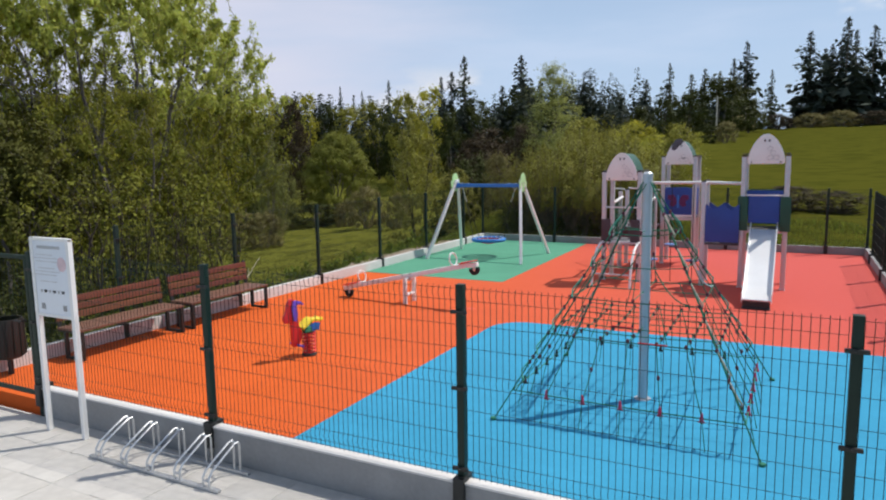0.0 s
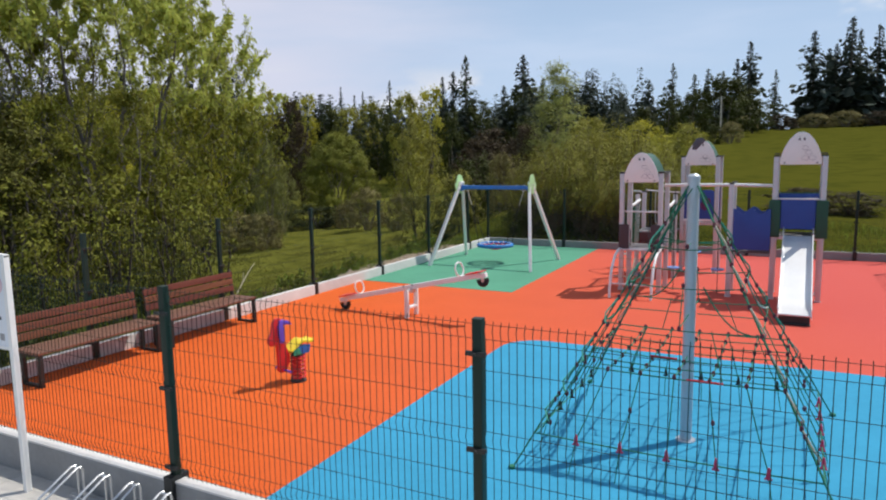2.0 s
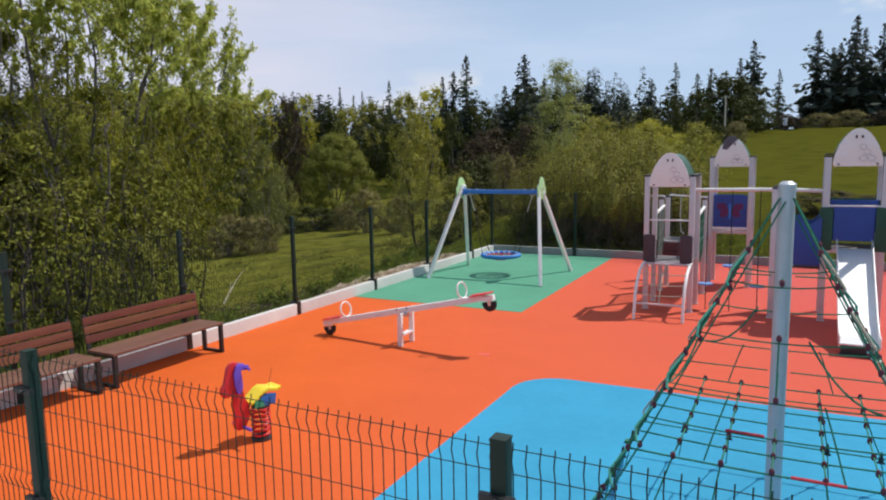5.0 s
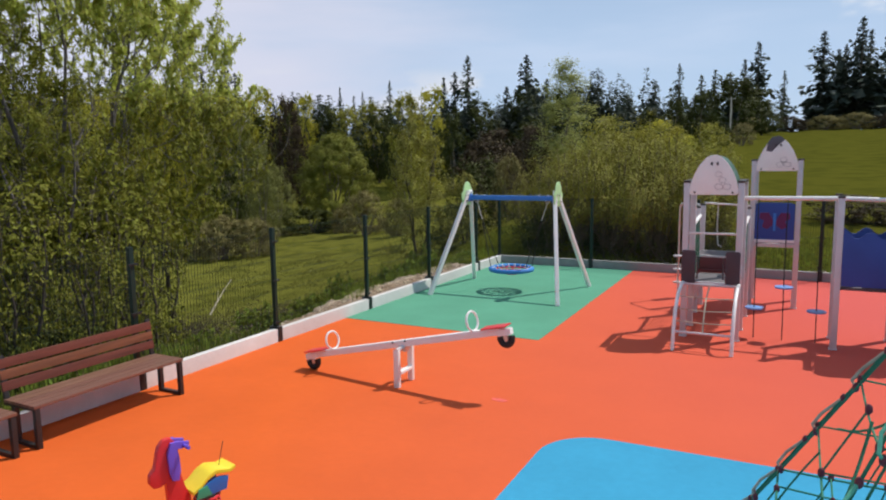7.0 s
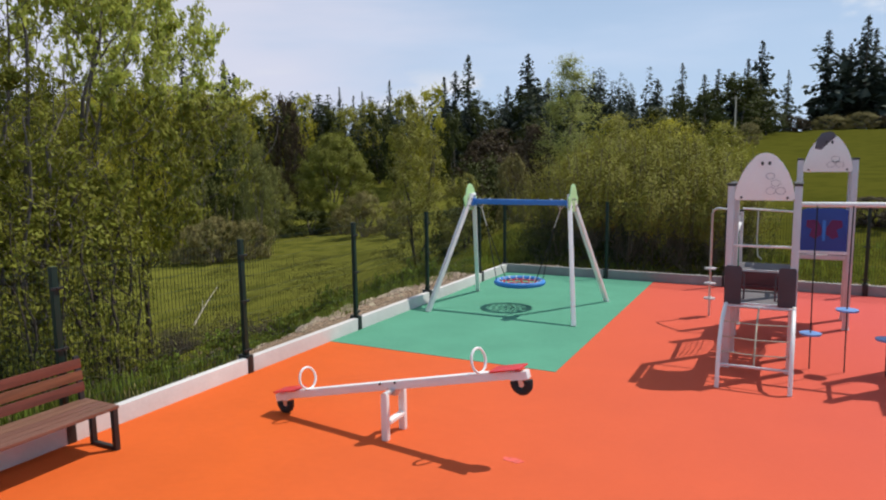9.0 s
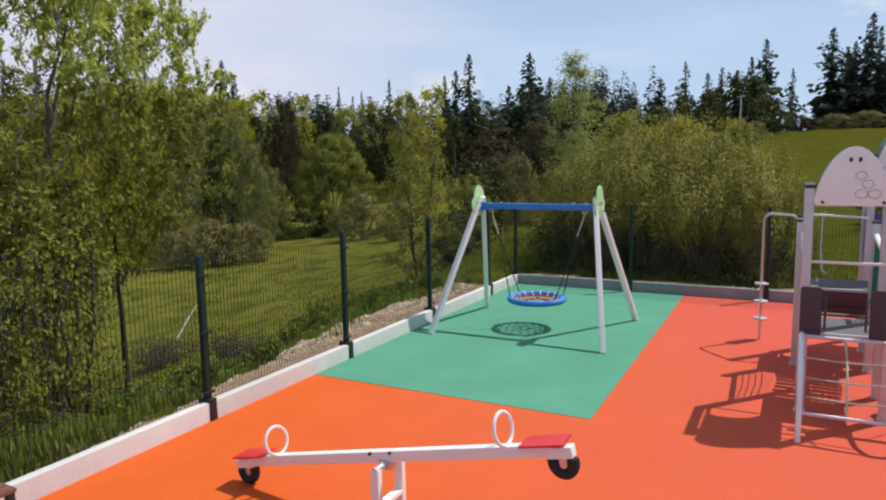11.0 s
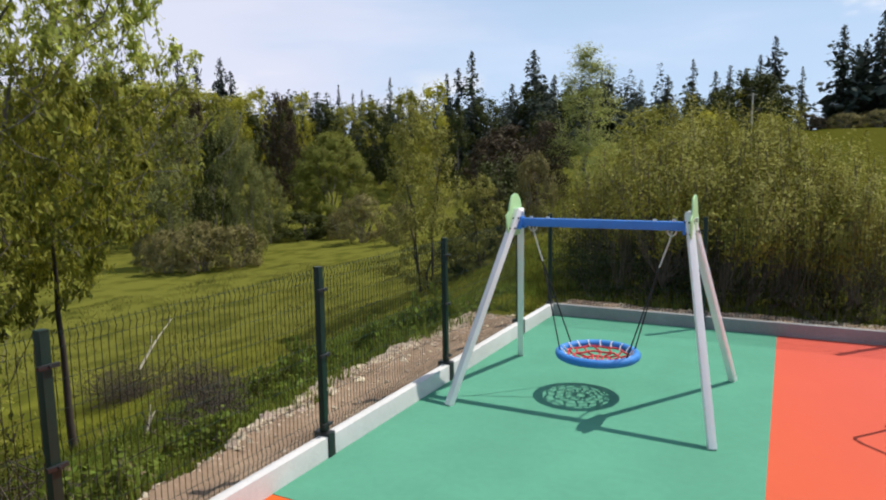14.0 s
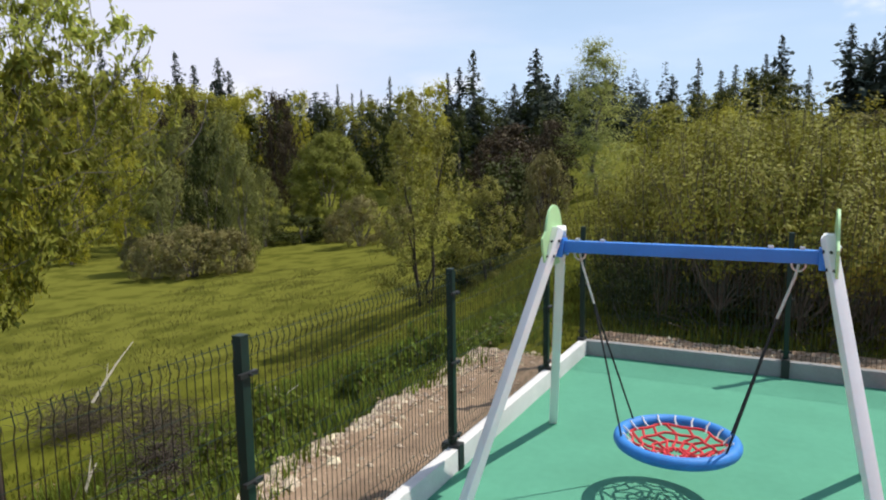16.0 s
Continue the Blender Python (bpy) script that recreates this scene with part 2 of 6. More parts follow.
# ---- mesh tools ----
class Acc:
    """Gathers vertices and faces of one mesh."""

    def __init__(self):
        self.v, self.f = [], []

    def box(self, c, s, rz=0.0, rx=0.0, ry=0.0):
        m = pose(*c, rx, ry, rz)
        o = len(self.v)
        for dx, dy, dz in ((-1, -1, -1), (1, -1, -1), (1, 1, -1), (-1, 1, -1), (-1, -1, 1), (1, -1, 1), (1, 1, 1), (-1, 1, 1)):
            self.v.append(tuple(m @ Vector((dx * s[0] / 2, dy * s[1] / 2, dz * s[2] / 2))))
        for q in ((0, 3, 2, 1), (4, 5, 6, 7), (0, 1, 5, 4), (1, 2, 6, 5), (2, 3, 7, 6), (3, 0, 4, 7)):
            self.f.append(tuple(o + i for i in q))
        return self

    def tube(self, pts, r, n=8, closed=False, cap=True):
        pts = [Vector(p) for p in pts]
        k = len(pts)
        rad = r if isinstance(r, (list, tuple)) else [r] * k
        o = len(self.v)
        ref = None
        for i, p in enumerate(pts):
            a = pts[i - 1] if (i or closed) else p
            b = pts[(i + 1) % k] if (i < k - 1 or closed) else p
            d = (b - a).normalized()
            if ref is None:
                ref = d.orthogonal().normalized()
            ref = ref - d * ref.dot(d)
            ref = ref.normalized() if ref.length > 1e-6 else d.orthogonal().normalized()
            s = d.cross(ref)
            for j in range(n):
                t = 2 * math.pi * j / n
                self.v.append(tuple(p + (ref * math.cos(t) + s * math.sin(t)) * rad[i]))
        for i in range(k if closed else k - 1):
            i2 = (i + 1) % k
            for j in range(n):
                j2 = (j + 1) % n
                self.f.append((o + i * n + j, o + i * n + j2, o + i2 * n + j2, o + i2 * n + j))
        if cap and not closed:
            self.f.append(tuple(o + j for j in reversed(range(n))))
            self.f.append(tuple(o + (k - 1) * n + j for j in range(n)))
        return self

    def prism(self, outline, depth, at=(0, 0, 0), plane="xz"):
        """A flat board with that outline; depth along the third axis, centred."""
        o, k = len(self.v), len(outline)
        for side in (-0.5, 0.5):
            for a, b in outline:
                q = {"xz": (a, side * depth, b), "xy": (a, b, side * depth), "yz": (side * depth, a, b)}[plane]
                self.v.append((q[0] + at[0], q[1] + at[1], q[2] + at[2]))
        self.f.append(tuple(o + i for i in range(k)))
        self.f.append(tuple(o + k + i for i in reversed(range(k))))
        for i in range(k):
            i2 = (i + 1) % k
            self.f.append((o + i2, o + i, o + k + i, o + k + i2))
        return self

    def mesh(self, name, bevel=0.0, smooth=True):
        me = bpy.data.meshes.new(name)
        me.from_pydata(self.v, [], self.f)
        bm = bmesh.new()
        bm.from_mesh(me)
        bmesh.ops.recalc_face_normals(bm, faces=bm.faces)
        if bevel:
            edges = [e for e in bm.edges if len(e.link_faces) == 2 and e.calc_face_angle(0) > 0.6]
            bmesh.ops.bevel(bm, geom=edges, offset=bevel, segments=2, affect="EDGES", profile=0.7, clamp_overlap=True)
        bm.to_mesh(me)
        bm.free()
        if smooth:
            me.polygons.foreach_set("use_smooth", [True] * len(me.polygons))
            me.set_sharp_from_angle(angle=radians(38))
        return me


def thing(name, m, label, category, group="", kind=""):
    """An Empty at a thing's base, which its parts hang under."""
    ob = new(name)
    ob.empty_display_size = 0.1
    ob.matrix_world = m
    return tagged(ob, label, category, group, kind)


def part(name, acc, material, parent, label="", bevel=0.0, smooth=True, at=None):
    me = acc.mesh(name, bevel, smooth) if isinstance(acc, Acc) else acc
    if not me.materials:
        me.materials.append(material)
    ob = new(name, me)
    ob.parent = parent
    if at is not None:
        ob.matrix_basis = at
    return tagged(ob, label)


def solo(name, acc, material, m, label, category, group="", kind="", bevel=0.0, smooth=True):
    me = acc.mesh(name, bevel, smooth) if isinstance(acc, Acc) else acc
    if not me.materials:
        me.materials.append(material)
    ob = new(name, me)
    ob.matrix_world = m
    return tagged(ob, label, category, group, kind)


def raw_mesh(name, verts, faces, material, smooth=False):
    """A large mesh straight from arrays; faces all of one size."""
    verts, faces = np.asarray(verts, dtype=np.float32), np.asarray(faces, dtype=np.int32)
    k = faces.shape[1]
    me = bpy.data.meshes.new(name)
    me.vertices.add(len(verts))
    me.vertices.foreach_set("co", verts.ravel())
    me.loops.add(faces.size)
    me.loops.foreach_set("vertex_index", faces.ravel())
    me.polygons.add(len(faces))
    me.polygons.foreach_set("loop_start", np.arange(0, faces.size, k, dtype=np.int32))
    me.polygons.foreach_set("use_smooth", np.full(len(faces), smooth))
    me.update(calc_edges=True)
    me.materials.append(material)
    return me


def smooth_step(a, b, v):
    u = np.clip((v - a) / (b - a), 0, 1)
    return u * u * (3 - 2 * u)


def ground_z(x, y):
    """Height of the land: a valley beyond the swing, a hillside behind the towers."""
    x, y = np.asarray(x, dtype=float), np.asarray(y, dtype=float)
    s = (2.6 - x) * 0.4635 + (y - 9.4) * 0.886
    bank = np.maximum(-x - 1.5 - 0.25 * np.maximum(y - 18, 0), 0)
    valley = -6.5 * (1 - np.exp(-bank / 13.0)) + 7.0 * smooth_step(84, 132, s) + 3.0 * smooth_step(140, 260, s)
    b = np.degrees(np.arctan2(6 - x, np.maximum(y - 5, 0.01)))
    w = 1 - smooth_step(8, 21, b)
    hill = 0.058 * np.clip(y - 30, 0, 150)
    z = valley * (1 - w) + hill * w
    left = np.maximum(-x, 0)
    back = -0.25 * smooth_step(18.8, 22, y) * (1 - smooth_step(24, 40, y))
    near = smooth_step(0.0, 12.0, np.maximum(left, np.maximum(y - 18.5, 0)) + np.maximum(x - 11, 0) + np.maximum(2 - y, 0))
    bumps = 0.06 * np.sin(x * 0.9 + 1.3 * np.sin(y * 0.6)) + 0.05 * np.sin(y * 1.3 + x * 0.4)
    inside = (x > -0.3) & (x < 11.3) & (y < 18.7)
    verge_cut = -0.22 * smooth_step(-0.1, 0.3, left) * (1 - smooth_step(19, 21, y))
    out = z + back + verge_cut + bumps * (0.2 + near) - 0.06
    out = np.where(y < 2.4, np.minimum(out, -0.16), out)
    return np.where(inside, -0.30, out)


# ---- the land ----
def axis_steps(a, b, fine_a, fine_b, fine, coarse):
    vals, v = [], a
    while v < b:
        vals.append(v)
        gap = max(fine_a - v, v - fine_b, 0)
        v += fine + (coarse - fine) * min(1, gap / 150)
    vals.append(b)
    return np.array(vals)


gx, gy = axis_steps(-700, 700, -22, 14, 0.45, 25), axis_steps(-300, 900, 1, 34, 0.45, 25)
GX, GY = np.meshgrid(gx, gy)
GZ = ground_z(GX, GY)
nx_, ny_ = len(gx), len(gy)
idx = np.arange(nx_ * ny_).reshape(ny_, nx_)
quads = np.stack([idx[:-1, :-1], idx[:-1, 1:], idx[1:, 1:], idx[1:, :-1]], -1).reshape(-1, 4)
ground = new("ground", raw_mesh("ground", np.stack([GX, GY, GZ], -1).reshape(-1, 3), quads, M_GRASSLAND, True))
tagged(ground, "green spring meadow falling into a valley and rising to a hillside", "meadow", kind="structure")

# ---- playground floor ----
X1, Y0, Y1 = 10.98, 2.13, 18.37
acc = Acc().box((X1 / 2, (Y0 + Y1) / 2, -0.15), (X1, Y1 - Y0, 0.30))
solo("floor", acc, M_ORANGE, pose(0, 0, 0), "orange poured rubber safety floor of a playground", "floor", kind="structure")
arc = [(5.0 + 0.55 - 0.55 * math.cos(a), 7.92 - 0.55 + 0.55 * math.sin(a)) for a in (math.pi / 2 * i / 10 for i in range(11))]
solo("floor_blue", Acc().prism([(5.0, Y0)] + arc + [(X1, 8.02), (X1, Y0)], 0.008, (0, 0, 0.001), "xy"), M_BLUE, pose(0, 0, 0), "bright blue rubber floor field with a rounded corner", "floor", kind="structure", smooth=False)
solo("floor_green", Acc().prism([(0, 11.2), (3.66, 11.17), (3.56, Y1), (0, Y1)], 0.008, (0, 0, 0.001), "xy"), M_GREEN, pose(0, 0, 0), "green rubber floor field under the nest swing", "floor", kind="structure", smooth=False)

# ---- trees ----
def skeleton(rng, height, spread, stems, levels, trunk_r, lean=0.2, upright=0.55, kids=4):
    """Branches as (points, radii) and twig tips of a tree that grows from the origin."""
    branches, tips = [], []

    def grow(p, d, length, r, level):
        pts, rad = [p], [r]
        steps = 5 if level else 7
        for i in range(steps):
            d = (d + Vector(rng.normal(0, 0.16, 3)) + Vector((0, 0, 0.05 + 0.06 * upright))).normalized()
            p = p + d * (length / steps)
            pts.append(p)
            rad.append(max(0.004, r * (1 - 0.8 * (i + 1) / steps)))
        branches.append((pts, rad))
        if level >= levels:
            tips.append((pts[2], pts[-1]))
            return
        for k in range(kids + (2 if level == 0 else 0)):
            i = int(rng.integers(1 if level == 0 else 1, steps + 1))
            side = Vector((rng.normal(), rng.normal(), rng.normal() * 0.5)).normalized()
            nd = (d * upright + side * (1 - upright) * 1.6 + Vector((side.x, side.y, 0)) * spread * 0.25).normalized()
            grow(pts[i], nd, length * rng.uniform(0.42, 0.62), max(0.005, rad[i] * 0.6), level + 1)
        tips.append((pts[-2], pts[-1]))

    for s in range(stems):
        a = 2 * math.pi * (s + rng.uniform(-0.3, 0.3)) / stems
        out = lean * (0.4 + rng.uniform(0, 0.9)) if stems > 1 else lean * 0.2
        base = Vector((math.cos(a), math.sin(a), 0)) * (0.12 * stems ** 0.5 if stems > 1 else 0)
        d = Vector((math.cos(a) * out, math.sin(a) * out, 1)).normalized()
        grow(base, d, height * rng.uniform(0.55, 0.72), trunk_r * rng.uniform(0.7, 1.0), 0)
    return branches, tips


def leaf_quads(rng, centres, length, width, outward, wild=0.75, upright=False):
    """Leaves as small lozenges that face outwards from their clump, with scatter."""
    n = len(centres)
    nrm = outward / (np.linalg.norm(outward, axis=1, keepdims=True) + 1e-6) + rng.normal(0, wild, (n, 3))
    nrm /= np.linalg.norm(nrm, axis=1, keepdims=True)
    if upright:
        a = rng.normal(0, 0.45, (n, 3)) + np.array((0, 0, 1.0))
        a -= nrm * np.sum(a * nrm, axis=1, keepdims=True)
    else:
        a = np.cross(nrm, rng.normal(size=(n, 3)) * np.array((1, 1, 0.35)))
    a /= np.linalg.norm(a, axis=1, keepdims=True) + 1e-6
    b = np.cross(nrm, a)
    s = rng.uniform(0.6, 1.35, (n, 1))
    a, b = a * length * s, b * width * s
    v = np.stack([centres - a * 0.5, centres + b * 0.5, centres + a * 0.5, centres - b * 0.5], 1).reshape(-1, 3)
    return v, np.arange(4 * n).reshape(-1, 4)


def wood_mesh(name, branches, min_r=0.0, sides=5, material=None):
    a = Acc()
    for pts, rad in branches:
        if rad[0] >= min_r:
            a.tube(pts, rad, sides if rad[0] > 0.03 else 4, cap=False)
    return raw_mesh(name, a.v, a.f, material or M_BARK, True)


def leafy(seed, height, width, stems=1, levels=2, trunk_r=0.12, leaves=12000, leaf=(0.10, 0.045), material=None, lean=0.2, upright=0.5,
          kids=4, puff=0.35, low=0.0, min_r=0.0):
    """Meshes of a low many-stemmed shrub or herb: wood and leaves."""
    rng = np.random.default_rng(seed)
    br, tips = skeleton(rng, height, width, stems, levels, trunk_r, lean, upright, kids)
    allp = np.array([tuple(p) for pts, _ in br for p in pts])
    hx = np.percentile(np.hypot(allp[:, 0], allp[:, 1]), 96)
    sx, sz = (width / 2) / max(hx, 0.05), height / np.percentile(allp[:, 2], 99.8)

    def shape(p):
        return Vector((p.x * sx, p.y * sx, p.z * sz))

    br = [([shape(p) for p in pts], rad) for pts, rad in br]
    t0 = np.array([tuple(shape(a)) for a, b in tips])
    t1 = np.array([tuple(shape(b)) for a, b in tips])
    weight = rng.uniform(0.12, 1.0, len(t0)) ** 3
    pick = rng.choice(len(t0), leaves, p=weight / weight.sum())
    c = t0[pick] + (t1 - t0)[pick] * rng.uniform(-0.3, 1.1, (leaves, 1)) + rng.normal(0, puff, (leaves, 3)) * np.array((1, 1, 0.8))
    hub = (t0 + t1)[pick] * 0.5
    out = (c - hub) / (np.linalg.norm(c - hub, axis=1, keepdims=True) + 0.05) * 0.8
    axis = np.stack([np.zeros(leaves), np.zeros(leaves), np.minimum(c[:, 2], height * 0.45)], 1)
    out += (c - axis) / (np.linalg.norm(c - axis, axis=1, keepdims=True) + 0.05) + np.array((0, 0, 0.25))
    keep = c[:, 2] / height > low
    v, f = leaf_quads(rng, c[keep], *leaf, out[keep])
    return wood_mesh("wood", br, min_r), raw_mesh("crown", v, f, material)


def crown_tree(seed, height, width, stems=1, trunk_r=0.12, hubs=120, per=100, leaf=(0.2, 0.12), material=None, low=0.12, mid=0.4, shell=0.4,
               reach=0.75, puff=0.4, lean=0.4, twig_r=0.012, bare=None, rough=0.22, wild=0.32, twig_mat=None, shoots=False, lift=0.6, leafy_top=1.7, waist=0.55, upright=False, lower=None, flank=0.0):
    """Meshes of a broad-leaved tree: stems, branches that grow out to clumps all through an uneven dome, and the leaves
    along their ends.
    low and mid are the heights of the crown's foot and of its greatest width; bare = (from, to, share): a zone where
    that share of the twigs has no leaves, fewer on the side towards the angle flank.
    shoots: long upright rods rise from short stools instead of branching. lift: how steeply the twigs turn up at their
    ends. waist: how far the crown draws in at its foot. lower = (height, material): leaves below that height, in a
    colour darkened as the crown's own shade."""
    r = np.random.default_rng(seed)
    ph = r.uniform(0, 6.3, 4)

    def radius(u, a):
        top = np.sqrt(np.clip(1 - ((u - mid) / (1 - mid)) ** 2, 0.0, 1))
        foot = 1 - waist * np.clip((mid - u) / max(mid - low, 0.01), 0, 1) ** 2
        lobes = 1 + rough * (np.sin(2 * a + ph[0]) + 0.8 * np.sin(3 * a + ph[1] + 5 * u) + 0.7 * np.sin(5 * a + ph[2] - 9 * u)) / 2.2
        return width / 2 * np.where(u > mid, top, foot) * lobes

    u = low + (1 - low) * r.uniform(0, 1, hubs) ** 0.85
    a = r.uniform(0, 2 * math.pi, hubs)
    rad = radius(u, a) * (shell + (1 - shell) * np.sqrt(r.uniform(0, 1, hubs))) * r.uniform(0.75, 1.08, hubs)
    hub = np.stack([np.cos(a) * rad, np.sin(a) * rad, u * height * r.uniform(0.94, 1.05, hubs)], 1)
    if shoots:
        hub[:, 2] *= r.uniform(0.72, 1.14, hubs)
    hub = hub[np.argsort(np.hypot(hub[:, 0], hub[:, 1]) + 0.6 * hub[:, 2])]
    wood, nodes, node_r = Acc(), [], []
    for k in range(stems):
        b = 2 * math.pi * (k + r.uniform(-0.3, 0.3)) / stems
        far = width / 2 * lean * r.uniform(0.5, 1.1) if stems > 1 else width * 0.04
        foot = np.array((math.cos(b), math.sin(b), 0)) * (0.10 * stems ** 0.5 if stems > 1 else 0)
        pts, rr = [], []
        hh = height * (r.uniform(0.08, 0.22) if shoots else r.uniform(0.68, 0.86))
        for i in range(9):
            q = i / 8
            p = foot + np.array((math.cos(b) * far * q ** 1.4, math.sin(b) * far * q ** 1.4, hh * q)) + r.normal(0, 0.012 * height, 3) * (q > 0) * np.array((1, 1, 0.3))
            pts.append(p)
            rr.append(max(twig_r, trunk_r * (1 - 0.85 * q)))
            if shoots or q * hh > low * height * 0.5:
                nodes.append(p)
                node_r.append(rr[-1])
        wood.tube([tuple(p) for p in pts], rr, 6, cap=False)
    cs, outs = [], []
    for h in hub:
        nd = np.array(nodes)
        d = h - nd
        flat = np.hypot(d[:, 0], d[:, 1])
        cost = np.linalg.norm(d, axis=1) + 1.2 * np.maximum(0, 0.5 * flat + 0.1 - d[:, 2]) + (r.uniform(0, 0.6, len(nd)) if shoots else 0)
        j = int(np.argmin(cost))
        p, d = nd[j], h - nd[j]
        n = float(np.linalg.norm(d))
        bend = p + np.array((d[0] * lift, d[1] * lift, d[2] * 0.38)) + r.normal(0, 0.06, 3) * n
        r0 = min(node_r[j] * 0.65, 0.008 + 0.014 * n)
        line = [(1 - q) ** 2 * p + 2 * q * (1 - q) * bend + q * q * h for q in (0, 0.28, 0.55, 0.8, 1.0)]
        rr = [max(twig_r * 0.7, r0 * (1 - 0.75 * q)) for q in (0, 0.28, 0.55, 0.8, 1.0)]
        wood.tube([tuple(x) for x in line], rr, 4, cap=False)
        if not shoots:
            nodes += line[1:4]
            node_r += rr[1:4]
        z = h[2] / height
        if bare and bare[0] < z < bare[1] and r.uniform() < bare[2] and (not flank or h[0] * math.cos(flank) + h[1] * math.sin(flank) < 0.16 * width or r.uniform() < 0.25):
            continue
        m = 2 + int(per * min(2.6, r.lognormal(-0.32, 0.75)) * (leafy_top if bare and z >= bare[1] else 1))
        q = 1.06 - reach * r.uniform(0, 1, (m, 1)) ** 1.3
        c = (1 - q) ** 2 * p + 2 * q * (1 - q) * bend + q * q * h + r.normal(0, 1, (m, 3)) * puff * np.array((1, 1, 0.75)) * r.uniform(0.7, 1.2)
        mass = line[3]
        o = (c - mass) / (np.linalg.norm(c - mass, axis=1, keepdims=True) + 0.05)
        ax = np.stack([np.zeros(m), np.zeros(m), np.minimum(c[:, 2], height * mid)], 1)
        o = o + (c - ax) / (np.linalg.norm(c - ax, axis=1, keepdims=True) + 0.05) + np.array((0, 0, 0.3))
        cs.append(c)
        outs.append(o)
    c, o = np.concatenate(cs), np.concatenate(outs)
    ok = c[:, 2] > 0.03
    c, o = c[ok], o[ok]
    meshes = [raw_mesh("wood", wood.v, wood.f, twig_mat or M_BARK, True)]
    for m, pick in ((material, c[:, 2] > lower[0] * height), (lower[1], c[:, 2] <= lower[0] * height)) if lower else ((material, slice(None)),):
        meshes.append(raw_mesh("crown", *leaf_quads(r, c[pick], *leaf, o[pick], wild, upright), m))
    return meshes


def conifer(seed, height, width, material, whorls=70, tufts=3, ragged=0.3):
    """A spruce: a straight trunk and close boughs that droop, each ending in tufts; the outline is full and uneven."""
    rng = np.random.default_rng(seed)
    wood = Acc().tube([(0, 0, 0), (0, 0, height * 0.6), (0, 0, height * 0.99)], [height * 0.014, height * 0.008, 0.02], 6)
    cs, ang, size = [], [], []
    ph = rng.uniform(0, 6.3, 5)
    for i in range(whorls * 6):
        u = ((i + rng.uniform(0, 1)) / (whorls * 6)) ** 1.12
        a = rng.uniform(0, 2 * math.pi)
        lobe = 1 + ragged * (0.5 * math.sin(a + ph[0] + 7 * u) + 0.4 * math.sin(2 * a + ph[1] - 16 * u) + 0.35 * math.sin(31 * u + ph[2] + a))
        reach = width / 2 * min(1.0, 1.18 * (1 - u) ** 0.78) * lobe * (0.80 + 0.2 * min(1.0, u * 6)) + 0.012 * height
        r = reach * rng.uniform(0.55, 1.10)
        z = height * (0.05 + 0.95 * u)
        rise = rng.normal(0.0, 0.12) - 0.34 * (1 - u)
        for j in range(tufts):
            q = (j + rng.uniform(0.3, 1.0)) / tufts
            cs.append((math.cos(a) * r * q, math.sin(a) * r * q, z + rise * r * q ** 1.3 + rng.normal(0, 0.008 * height)))
            ang.append(a + rng.normal(0, 0.7))
            size.append(max(0.02 * height, reach * 0.40) * rng.uniform(0.5, 1.25))
    cs, ang, size = np.array(cs), np.array(ang), np.array(size)[:, None]
    n = len(cs)
    a = np.stack([np.cos(ang), np.sin(ang), rng.normal(-0.30, 0.35, n)], 1)
    b = np.stack([-np.sin(ang), np.cos(ang), rng.normal(0, 0.9, n)], 1)
    v = np.stack([cs - a * size * 0.5, cs + b * size * 0.30, cs + a * size * 0.55, cs - b * size * 0.30], 1).reshape(-1, 3)
    return wood.mesh("trunk"), raw_mesh("crown", v, np.arange(4 * n).reshape(-1, 4), material)


def plant(name, meshes, x, y, label, category="tree", group="", scale=(1, 1, 1), rz=0.0, sink=0.06):
    t = thing(name, pose(x, y, float(ground_z(x, y)) - sink, 0, 0, rz) @ Matrix.Diagonal((*scale, 1)), label, category, group)
    stem = part("trunk", meshes[0], M_BARK, t)
    if category == "weed":
        tagged(stem, kind="stuff")
    for crown in meshes[1:]:
        part("crown", crown, None, t)
    return t

SPRUCES = [conifer(11 + i, 10, w, M_SPRUCE if i < 4 else M_SPRUCE2, whorls=wh, ragged=rg) for i, (w, wh, rg) in enumerate(((3.2, 70, 0.3), (3.8, 70, 0.4), (2.6, 66, 0.35), (3.4, 60, 0.6), (2.4, 50, 0.7), (3.0, 60, 0.5)))]
rng = np.random.default_rng(3)


def spruces(rows):
    """Single spruces; rows of x, y, height, width, mesh."""
    for x, y, h, w, k in rows:
        w *= 1.25 if y > 150 else 1.6
        base_w = (3.2, 3.8, 2.6, 3.4, 2.4, 3.0)[k]
        plant("spruce_tree", SPRUCES[k], x, y, "tall dark green spruce on the far edge of the meadow", "conifer", "spruces on the skyline", (w / base_w, w / base_w, h / 10), rng.uniform(0, 360))


# crest of the hillside
spruces([
    (10.8, 183, 22.2, 8.5, 3), (15.7, 192.3, 20, 6.5, 1), (18.5, 187, 25.2, 8.5, 3), (14.3, 196.1, 19.4, 6.6, 0), (20.6, 192.6, 23, 6.4, 3),
    (24, 189.9, 23.5, 7.5, 3), (28.4, 192.2, 21, 7.5, 1), (-21.1, 155, 12.2, 4.6, 1), (-17.4, 162.6, 15.5, 4.2, 4), (-13.7, 170.2, 13.3, 4.3, 5),
    (-10.9, 171.6, 14.5, 5, 5), (-2.4, 176.1, 20.2, 6.2, 3), (-8.3, 178.6, 14, 5.1, 1), (-5.6, 183.4, 17, 5.2, 0), (3.1, 178.9, 13.4, 3.1, 4)])
